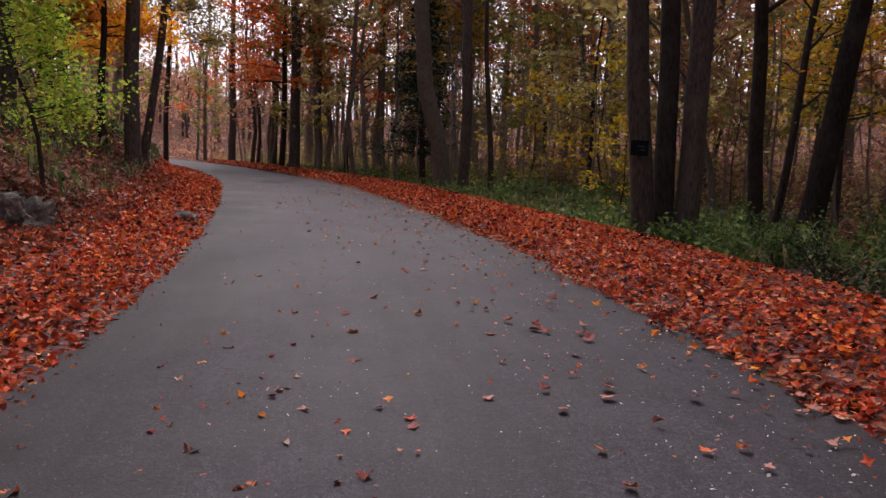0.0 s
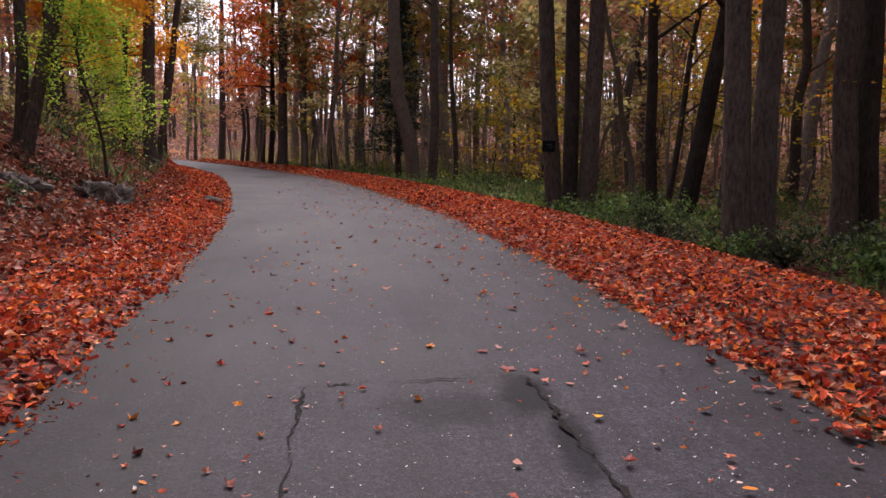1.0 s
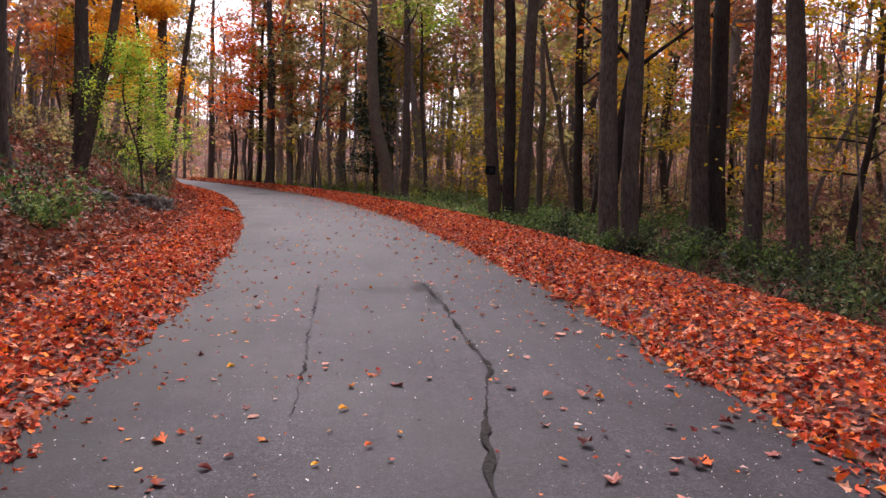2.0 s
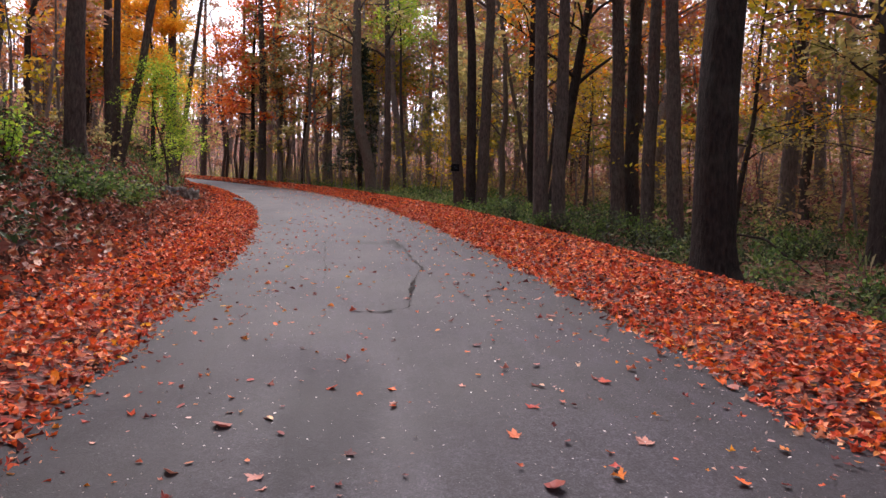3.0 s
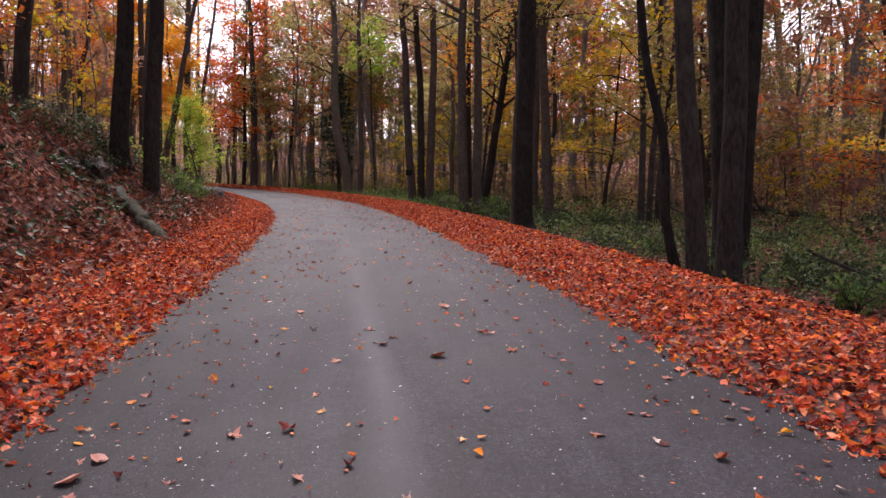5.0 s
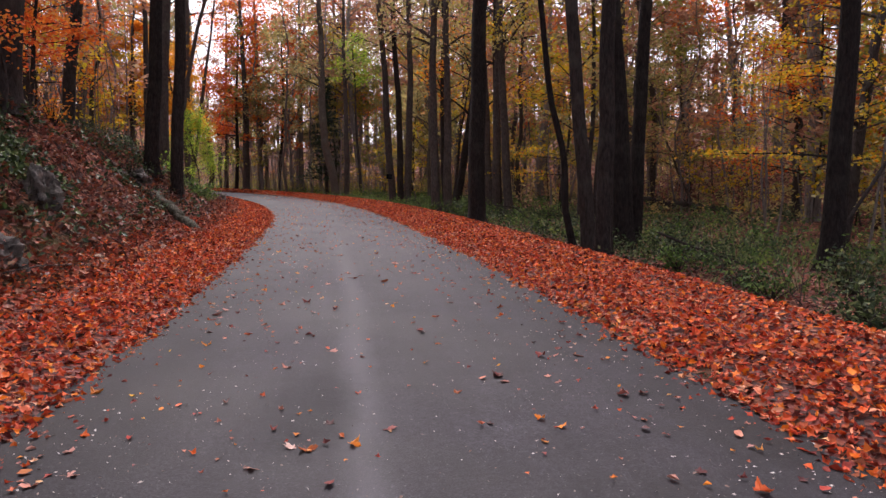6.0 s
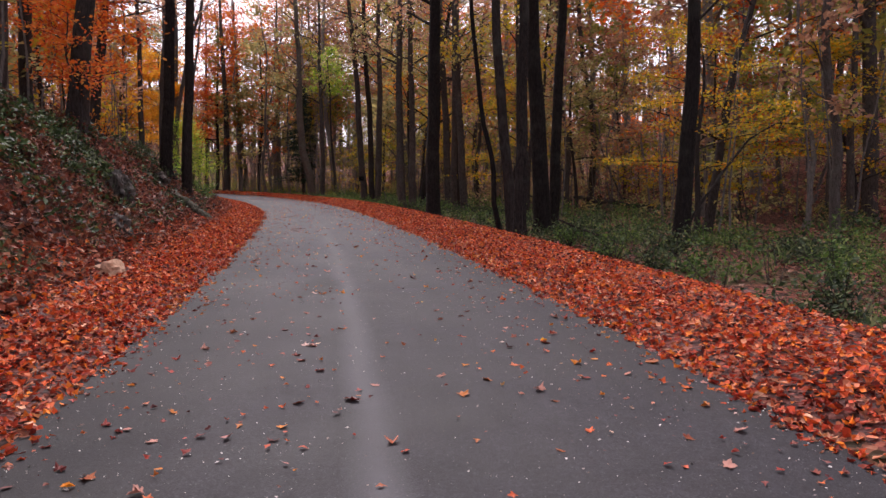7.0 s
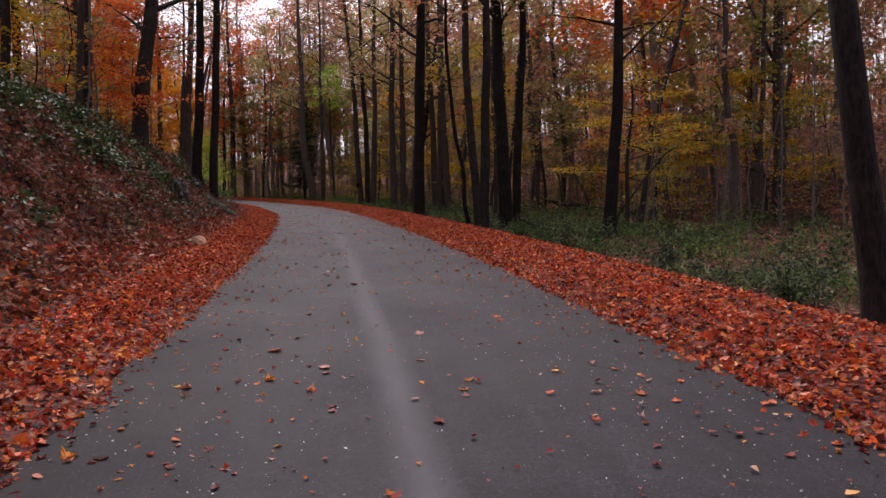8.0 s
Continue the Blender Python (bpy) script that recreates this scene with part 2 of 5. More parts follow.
for px, py, wx, wy in ((1.42, -0.52, 0.2, 0.42), (1.56, -1.15, 0.12, 0.5), (1.05, -0.75, 0.5, 0.3), (1.3, -9.5, 0.35, 1.3), (2.3, -22.4, 0.4, 1.0), (-6.9, 27.0, 0.8, 2.6)):
    mp = k.node("Mapping")
    mp.inputs["Location"].default_value = (-px / wx, -py / wy, 0)
    mp.inputs["Scale"].default_value = (1 / wx, 1 / wy, 0)
    k.link(k.coord.outputs["Object"], mp.inputs["Vector"])
    ln = k.node("VectorMath")
    ln.operation = "LENGTH"
    k.link(mp.outputs["Vector"], ln.inputs[0])
    worn = k.math("ADD", ln.outputs["Value"], k.math("MULTIPLY", k.math("SUBTRACT", k.noise(vec, 9, 5, 0.7), 0.5), 1.1))
    spot = k.ramp(worn, [(0.55, grey(0.8 if wx < 0.3 or wx > 0.7 else 0.42)), (1.25, grey(0))])
    c = k.mix(spot, c, (0.009, 0.0088, 0.0105))
    pits = k.math("MAXIMUM", pits, spot)
k.color(c)
k.link(k.ramp(blotch, [(0.3, grey(0.58)), (0.7, grey(0.74))]), k.b.inputs["Roughness"])
k.link(k.math("SUBTRACT", 0.29, k.math("MULTIPLY", pits, 0.18)), k.b.inputs["Specular IOR Level"])
k.bump(k.math("SUBTRACT", grain, k.math("MULTIPLY", pits, k.noise(vec, 35, 4, 0.7))), 0.4, 0.006)
ASPHALT = k.m

k = Mat("crack_shadow", 0.95, 0.1)
k.color(k.ramp(k.noise(k.mapped(), 40, 3), [(0.3, (0.012, 0.011, 0.011)), (0.7, (0.035, 0.032, 0.03))]))
CRACK = k.m

# forest floor: a matted carpet of old leaves, moss and soil
k = Mat("forest_floor", 0.9, 0.15)
vec = k.mapped()
warp = k.mix(0.06, vec, k.voronoi(vec, 3.0, "Color"))
cells = k.voronoi(warp, 15.0, "Color")
one = k.node("SeparateColor")
k.link(cells, one.inputs[0])
c = k.ramp(one.outputs[0], [(0.0, (0.02, 0.012, 0.01)), (0.35, (0.07, 0.025, 0.019)), (0.6, (0.17, 0.05, 0.034)), (0.85, (0.28, 0.095, 0.06)), (1.0, (0.38, 0.21, 0.14))])
c = k.mix(k.ramp(k.noise(vec, 0.35, 5, 0.6), [(0.5, grey(0)), (0.66, grey(0.75))]), c, k.ramp(k.noise(vec, 14, 4), [(0.3, (0.02, 0.028, 0.012)), (0.7, (0.075, 0.09, 0.03))]))
c = k.mix(1.0, c, k.ramp(k.noise(vec, 1.6, 4), [(0.3, grey(0.6)), (0.7, grey(1.15))]), "MULTIPLY")
k.color(c)
k.bump(k.math("ADD", k.voronoi(warp, 15.0), k.noise(vec, 5, 4)), 0.9, 0.06)
FLOOR = k.m

k = Mat("field_stone", 0.85, 0.25)
vec = k.mapped()
c = k.ramp(k.noise(vec, 6, 6, 0.65), [(0.35, (0.02, 0.018, 0.017)), (0.52, (0.12, 0.105, 0.096)), (0.72, (0.36, 0.32, 0.29))])
c = k.mix(k.ramp(k.noise(vec, 2.5, 3), [(0.5, grey(0)), (0.62, grey(0.4))]), c, (0.05, 0.05, 0.035))
k.color(c)
k.bump(k.noise(vec, 14, 6, 0.7), 0.8, 0.03)
STONE = k.m

k = Mat("sandstone", 0.85, 0.25)
vec = k.mapped()
k.color(k.ramp(k.noise(vec, 9, 6, 0.65), [(0.3, (0.38, 0.2, 0.12)), (0.7, (0.66, 0.43, 0.3))]))
k.bump(k.noise(vec, 20, 6, 0.7), 0.6, 0.02)
SANDSTONE = k.m

k = Mat("black_plate", 0.9, 0.1)
k.color(k.ramp(k.noise(k.mapped(), 12, 3), [(0.3, (0.004, 0.0045, 0.006)), (0.7, (0.009, 0.01, 0.013))]))
PLATE = k.m
k = Mat("grey_print", 0.6, 0.3)
k.color((0.035, 0.04, 0.05))
PRINT = k.m

GRIT = leaf_material("grit", [(0.0, (0.06, 0.045, 0.04)), (0.25, (0.22, 0.14, 0.11)), (0.55, (0.5, 0.44, 0.4)), (1.0, (0.78, 0.75, 0.72))], 0.0, 0.8)


# ---- mesh helpers ----
def mesh_of(name, verts, faces, mat, smooth=False, uvs=None):
    """A mesh from arrays: verts n x 3, faces m x k of one size."""
    verts, faces = np.asarray(verts, np.float32), np.asarray(faces, np.int32)
    me = bpy.data.meshes.new(name)
    n, kk = faces.shape
    me.vertices.add(len(verts))
    me.vertices.foreach_set("co", verts.ravel())
    me.loops.add(n * kk)
    me.loops.foreach_set("vertex_index", faces.ravel())
    me.polygons.add(n)
    me.polygons.foreach_set("loop_start", np.arange(0, n * kk, kk, dtype=np.int32))
    me.polygons.foreach_set("use_smooth", np.full(n, smooth, dtype=bool))
    if uvs is not None:
        layer = me.uv_layers.new(name="UVMap")
        layer.data.foreach_set("uv", np.asarray(uvs, np.float32)[faces.ravel()].ravel())
    me.materials.append(mat)
    me.update(calc_edges=True)
    return me


def part(name, me, parent, label=""):
    ob = new(name, me)
    ob.parent = parent
    return tagged(ob, label)


def merged(pieces):
    """Joins (verts, faces) pieces into one pair."""
    vs, fs, at = [], [], 0
    for v, f in pieces:
        vs.append(v)
        fs.append(np.asarray(f) + at)
        at += len(v)
    return np.concatenate(vs), np.concatenate(fs)


def tube(pts, radii, sides=6, flute=0.0, rng=None, roots=0.0):
    """A round, tapering stem along pts; flute roughens its outline, roots spread its foot in lobes."""
    pts, radii = np.asarray(pts, float), np.asarray(radii, float)
    d = np.gradient(pts, axis=0)
    d /= np.linalg.norm(d, axis=1)[:, None] + 1e-9
    mean = d.mean(0)
    ref = np.array([1.0, 0, 0]) if abs(mean[0]) < 0.8 else np.array([0, 0, 1.0])
    u = np.cross(d, ref)
    u /= np.linalg.norm(u, axis=1)[:, None] + 1e-9
    w = np.cross(d, u)
    a = np.arange(sides) * 2 * np.pi / sides
    r = np.repeat(radii[:, None], sides, 1)
    if flute and rng is not None:
        ph = rng.uniform(0, 6.28, 4)
        z = np.arange(len(pts))[:, None] * 0.25
        r = r * (1 + flute * (np.sin(3 * a + ph[0] + 0.3 * z) + 0.7 * np.sin(5 * a + ph[1] - 0.2 * z) + 0.5 * np.sin(2 * a + ph[2]) + 0.4 * np.sin(1.3 * z + ph[3])))
        if roots:
            up = np.exp(-(pts[:, 2] - pts[0, 2]) / 0.3)[:, None]
            r = r * (1 + roots * up * (np.clip(np.sin(4 * a + ph[0]), -0.3, 1) + 0.6 * np.clip(np.sin(3 * a + ph[3]), -0.3, 1)))
    v = pts[:, None] + r[..., None] * (np.cos(a)[None, :, None] * u[:, None] + np.sin(a)[None, :, None] * w[:, None])
    n = len(pts)
    i, j = np.meshgrid(np.arange(n - 1), np.arange(sides), indexing="ij")
    f = np.stack([i * sides + j, i * sides + (j + 1) % sides, (i + 1) * sides + (j + 1) % sides, (i + 1) * sides + j], -1).reshape(-1, 4)
    return v.reshape(-1, 3), f


def maple(rng, lobes=5, curl=0.25):
    """A lobed leaf about 1 across, cupped and curled: a fan of triangles round its middle."""
    n = lobes * 2
    a = np.linspace(0, 2 * np.pi, n, endpoint=False) + rng.normal(0, 0.08, n)
    r = np.where(np.arange(n) % 2 == 0, rng.uniform(0.44, 0.62, n), rng.uniform(0.2, 0.3, n))
    x, y = r * np.cos(a), r * np.sin(a) * rng.uniform(0.75, 1.0)
    fold = rng.uniform(0.1, 1.2) * curl
    z = fold * np.abs(y) * 1.3 + curl * rng.normal(0, 0.18, n) + curl * rng.uniform(-0.6, 1.0) * x * x
    v = np.concatenate([[[0, 0, 0]], np.stack([x, y, z], 1)])
    f = np.array([[0, 1 + i, 1 + (i + 1) % n] for i in range(n)])
    return v, f


def oval(rng, curl=0.4):
    """A rounded leaf about 1 long, creased along its rib and curled at the ends."""
    n = 7
    a = np.linspace(0, 2 * np.pi, n, endpoint=False) + rng.normal(0, 0.12, n)
    r = 1 + rng.normal(0, 0.1, n)
    x, y = 0.5 * r * np.cos(a), rng.uniform(0.26, 0.4) * r * np.sin(a)
    z = curl * (rng.uniform(0.3, 1.2) * np.abs(y) + rng.uniform(-0.3, 1.0) * x * x) + curl * rng.normal(0, 0.05, n)
    v = np.concatenate([[[0, 0, 0]], np.stack([x, y, z], 1)])
    return v, np.array([[0, 1 + i, 1 + (i + 1) % n] for i in range(n)])


def spin(yaw, tilt, roll):
    """n x 3 x 3 turns: roll about x, then tilt about y, then yaw about z."""
    cy, sy, ct, st, cr, sr = np.cos(yaw), np.sin(yaw), np.cos(tilt), np.sin(tilt), np.cos(roll), np.sin(roll)
    o, z = np.ones_like(yaw), np.zeros_like(yaw)
    rz = np.stack([cy, -sy, z, sy, cy, z, z, z, o], -1).reshape(-1, 3, 3)
    ry = np.stack([ct, z, st, z, o, z, -st, z, ct], -1).reshape(-1, 3, 3)
    rx = np.stack([o, z, z, z, cr, -sr, z, sr, cr], -1).reshape(-1, 3, 3)
    return rz @ ry @ rx


def strewn(templates, pos, size, rng, tilt=0.35):
    """Copies of leaf templates at pos, turned at random, in one (verts, faces)."""
    pos, size = np.asarray(pos, float), np.broadcast_to(size, len(pos))
    pick = rng.integers(0, len(templates), len(pos))
    out = []
    for i, (v, f) in enumerate(templates):
        at = np.nonzero(pick == i)[0]
        if not len(at):
            continue
        m = spin(rng.uniform(0, 6.283, len(at)), rng.normal(0, tilt, len(at)), rng.normal(0, tilt, len(at)))
        w = np.einsum("nij,kj->nki", m, v) * size[at][:, None, None] + pos[at][:, None]
        ff = f[None] + (np.arange(len(at)) * len(v))[:, None, None]
        out.append((w.reshape(-1, 3), ff.reshape(-1, f.shape[1])))
    return merged(out)


RNG = np.random.default_rng(7)
MAPLES = [maple(RNG, 4, c) for c in (0.3, 0.5, 0.8, 1.0, 0.6, 0.9)] + [oval(RNG, c) for c in (0.4, 0.9, 1.3)]
SIMPLE = []
for c in (0.2, 0.5, 0.8, 0.4):
    SIMPLE.append((np.array([[0, 0, 0], [0.55, 0.05, 0.25 * c], [0.05, 0.42, 0.3 * c], [-0.5, -0.02, 0.2 * c], [-0.02, -0.38, 0.45 * c]]), np.array([[0, 1, 2], [0, 2, 3], [0, 3, 4], [0, 4, 1]])))
MAPLES = [(v * np.array([1, 1, 0.8]), f) for v, f in MAPLES]
FOLDED = [(np.array([[-0.5, 0, 0], [0.05, -0.42, 0.12 + 0.2 * q], [0.5, 0.02, 0.05], [0.0, 0.4, 0.2 + 0.15 * q]]), np.array([[0, 1, 2], [0, 2, 3]])) for q in range(3)]
BLADES = [(np.array([[0, 0, 0], [0.45, 0.3, 0.06 + 0.1 * i], [1, 0, 0.08 * i], [0.5, -0.3, 0.1]]), np.array([[0, 2, 1], [0, 3, 2]])) for i in range(3)]


# ---- the lie of the land ----
ROAD_Y = [-80, -34, -25, -18, -11, -6.5, -2.4, 0, 3.5, 6, 9, 12.3, 17.5, 26, 38, 51, 65, 90]
ROAD_X = [4.6, 3.32, 3.04, 2.7, 2.12, 1.66, 1.26, 0.88, 0.3, -0.24, -0.82, -1.84, -3.4, -6.3, -12.0, -19.0, -27.5, -45]
_y = np.arange(-90, 100, 0.25)
_g = np.exp(-0.5 * (np.arange(-24, 25) * 0.25 / 1.8) ** 2)
_x = np.interp(_y, ROAD_Y, ROAD_X)
_x = np.convolve(np.pad(_x, 24, "edge"), _g / _g.sum(), "valid")
HALF = 2.2


def half_width(y):
    """The road's half width, which narrows a little on the way up."""
    return np.interp(y, [-34, -25, -16, -10, -3, 4, 9, 20], [2.3, 2.25, 2.15, 2.08, 2.02, 2.06, 2.12, 2.2])


def middle(y):
    return np.interp(y, _y, _x)


def sideways(x, y):
    """How far a place lies to the right of the road's middle."""
    slope = (middle(y + 0.5) - middle(y - 0.5))
    return (x - middle(y)) / np.sqrt(1 + slope ** 2)


def level(y):
    """The road's height: a steady climb ahead."""
    y = np.asarray(y, float)
    return 0.47 + 0.072 * np.where(y < 70, y, 70 + (1 - np.exp(-(y - 70) / 60)) * 60)


def step(t):
    t = np.clip(t, 0, 1)
    return t * t * (3 - 2 * t)


def rumple(x, y, size, seed):
    """A cheap smooth unevenness, about -1 to 1."""
    a, b = x / size + seed, y / size - 1.7 * seed
    return (np.sin(1.1 * a + 1.3 * np.sin(0.7 * b)) + np.sin(1.7 * b + 1.1 * np.sin(0.9 * a + 1)) + 0.6 * np.sin(2.9 * a - 2.3 * b)) / 2.6


def toe(y):
    """Where the left bank begins, out from the road's edge."""
    return np.interp(y, [-60, -30, -20, -10, -4, 4, 12, 20, 30, 45], [1.2, 1.2, 1.35, 1.5, 1.7, 2.0, 2.2, 1.6, 1.0, 1.0])


def land(x, y):
    x, y = np.asarray(x, float), np.asarray(y, float)
    s = sideways(x, y)
    z = level(y)
    edge = half_width(y)
    q = -s - edge
    w = toe(y)
    high = np.interp(y, [-60, -30, -18, -8, 2, 10, 20, 32, 60], [3.0, 3.1, 2.9, 2.3, 2.0, 1.9, 1.9, 1.6, 2.5])
    wide = np.interp(y, [-60, -25, -12, 0, 10, 30], [3.4, 3.4, 3.6, 3.8, 4.6, 3.0])
    t = q - w
    bank = 0.09 * np.clip(q, 0, 2.5) + high * step(t / wide) + 0.16 * np.clip(t - wide, 0, 40) + 0.05 * np.clip(t - wide - 25, 0, 200)
    bank = bank + step(t / 2) * (0.26 * rumple(x, y, 0.75, 2.0) + 0.3 * rumple(x, y, 2.6, 5.0))
    p = s - edge
    right = 0.05 * np.sin(np.clip(p / 2.8, 0, 1) * np.pi) - 0.42 * step((p - 1.8) / 1.9) + 0.2 * step((p - 7) / 6) + step((p - 2.5) / 3) * (0.07 * rumple(x, y, 1.1, 3.0) + 0.14 * rumple(x, y, 4.0, 1.0))
    hill = np.interp(y, [-60, 12, 40], [1.0, 1.0, 0.25])
    right = right + hill * 0.27 * np.clip(p - 17, 0, 26) * step((p - 17) / 8) + 0.1 * np.clip(p - 43, 0, 80) + 0.05 * np.clip(p - 120, 0, 400)
    dip = -0.04 * (1 - step((np.abs(s) - edge) / 0.6)) - 0.045 * (1 - step((np.abs(s) - edge + 0.06) / 0.14)) - np.where(y > 40, 0.25 * (1 - step((np.abs(s) - 2.4) / 0.8)), 0)
    far = 0.14 * np.clip(y - 85, 0, 120)
    return z + np.where(q > 0, bank, 0) + np.where(p > 0, right, 0) + dip + far


def ground_axis(lo, hi, fine, edge):
    mid = np.arange(lo, hi + fine / 2, fine)
    grow = fine * 1.16 ** np.arange(1, 60)
    out = np.cumsum(grow)
    out = out[out < edge]
    return np.concatenate([lo - out[::-1], mid, hi + out])


gx, gy = ground_axis(-14, 22, 0.4, 900), ground_axis(-44, 44, 0.44, 900)
X, Y = np.meshgrid(gx, gy, indexing="ij")
nx, ny = X.shape
i, j = np.meshgrid(np.arange(nx - 1), np.arange(ny - 1), indexing="ij")
faces = np.stack([i * ny + j, (i + 1) * ny + j, (i + 1) * ny + j + 1, i * ny + j + 1], -1).reshape(-1, 4)
ground = new("ground", mesh_of("ground", np.stack([X, Y, land(X, Y)], -1).reshape(-1, 3), faces, FLOOR, True))
tagged(ground, "brown forest floor matted with old fallen leaves", "ground", kind="structure")

# the road: a slab with ragged edges
ry = np.arange(-78, 78, 0.4)
lat = np.linspace(-1, 1, 15)
S, V = np.meshgrid(lat, ry, indexing="ij")
half = half_width(V) + 0.07 * np.sin(2.3 * V + S) + 0.05 * np.sin(5.1 * V) + 0.03 * np.sin(11.7 * V + 2 * S) + 0.22
slope = middle(V + 0.5) - middle(V - 0.5)
norm = np.sqrt(1 + slope ** 2)
RX, RY = middle(V) + S * half / norm, V - S * half * slope / norm
RZ = level(V) - 0.03 * S ** 2 - 0.012 * (np.abs(S) > 0.99) + 0.006 * rumple(RX, RY, 1.2, 4.0)
i, j = np.meshgrid(np.arange(14), np.arange(len(ry) - 1), indexing="ij")
n = len(ry)
faces = np.stack([i * n + j, (i + 1) * n + j, (i + 1) * n + j + 1, i * n + j + 1], -1).reshape(-1, 4)
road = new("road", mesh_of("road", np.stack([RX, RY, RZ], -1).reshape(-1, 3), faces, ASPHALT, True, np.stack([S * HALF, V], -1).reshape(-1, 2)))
tagged(road, "worn grey asphalt lane with fine cracks and scattered grit", "road", kind="structure")


def paved(x, y):
    """The road's surface height."""
    s = sideways(x, y) / HALF
    return level(np.asarray(y, float)) - 0.03 * np.clip(s * s, 0, 1) + 0.005


def crack(points, width, name="road_crack", mat=CRACK):
    """A jagged dark seam lying in the asphalt."""
    rng = np.random.default_rng(len(points) * 31 + int(abs(points[0][1]) * 10))
    p = np.array(points, float)
    t = np.linspace(0, len(p) - 1, len(p) * 14)
    x, y = np.interp(t, range(len(p)), p[:, 0]), np.interp(t, range(len(p)), p[:, 1])
    x, y = x + rng.normal(0, 0.012, len(t)), y + rng.normal(0, 0.012, len(t))
    d = np.stack([np.gradient(x), np.gradient(y)], 1)
    d /= np.linalg.norm(d, axis=1)[:, None] + 1e-9
    w = width * (rng.uniform(0.1, 1.1, len(t)) * (0.55 + 0.45 * np.sin(t * 5.1 + len(p))))[:, None] / 2 + 0.001
    a, b = np.stack([x, y], 1) + w * d[:, ::-1] * [-1, 1], np.stack([x, y], 1) - w * d[:, ::-1] * [-1, 1]
    xy = np.concatenate([a, b])
    v = np.column_stack([xy, paved(xy[:, 0], xy[:, 1]) + 0.004])
    m = len(t)
    f = np.array([[q, m + q, m + q + 1, q + 1] for q in range(m - 1)])
    ob = new(name, mesh_of(name, v, f, mat))
    return tagged(ob, "thin dark jagged crack in the asphalt", "road crack", kind="structure")


crack([(0.18, -0.5), (0.3, -1.4), (0.41, -2.33), (0.52, -3.23), (0.62, -3.9), (0.72, -4.9)], 0.03)
crack([(0.16, -0.5), (0.43, -0.42), (0.88, -0.34), (1.44, -0.25)], 0.02)
crack([(1.44, -0.25), (1.55, -0.9), (1.66, -1.6), (1.73, -2.3), (1.8, -2.95), (1.86, -3.4), (1.93, -3.8), (1.8, -5.0), (1.74, -6.6)], 0.062)
crack([(1.74, -6.6), (1.5, -6.8), (1.24, -6.8)], 0.045)
crack([(-7.6, 26.5), (-8.2, 29.5), (-7.4, 31.5), (-6.6, 28.0)], 0.09)


# ---- trees ----
def stem_path(rng, base, height, lean=(0, 0), bend=0.15, n=None, curve=None):
    n = n or max(8, int(height / 0.5))
    z = np.concatenate([[0, 0.08, 0.2, 0.4], np.linspace(0.7, height, n)])
    t = z / height
    ph = rng.uniform(0, 6.28, 4)
    x = lean[0] * z + bend * (np.sin(3 * t + ph[0]) - np.sin(ph[0])) + 0.3 * bend * (np.sin(9 * t + ph[1]) - np.sin(ph[1]))
    y = lean[1] * z + bend * (np.sin(3 * t + ph[2]) - np.sin(ph[2])) + 0.3 * bend * (np.sin(9 * t + ph[3]) - np.sin(ph[3]))
    if curve is not None:
        x = x + np.interp(z, *curve)
    return np.stack([base[0] + x, base[1] + y, base[2] + z - 0.12], 1), t


def limb_path(rng, start, yaw, rise, length, droop=0.0, n=7):
    t = np.linspace(0, 1, n)
    wig = np.cumsum(rng.normal(0, 0.16, n))
    yaw = yaw + wig * 0.8
    d = np.stack([np.cos(yaw) * np.cos(rise), np.sin(yaw) * np.cos(rise), np.full(n, np.sin(rise)) + rng.normal(0, 0.1, n) - droop * t], 1)
    return start + np.concatenate([np.zeros((1, 3)), np.cumsum(d[:-1], 0)]) * length / (n - 1)


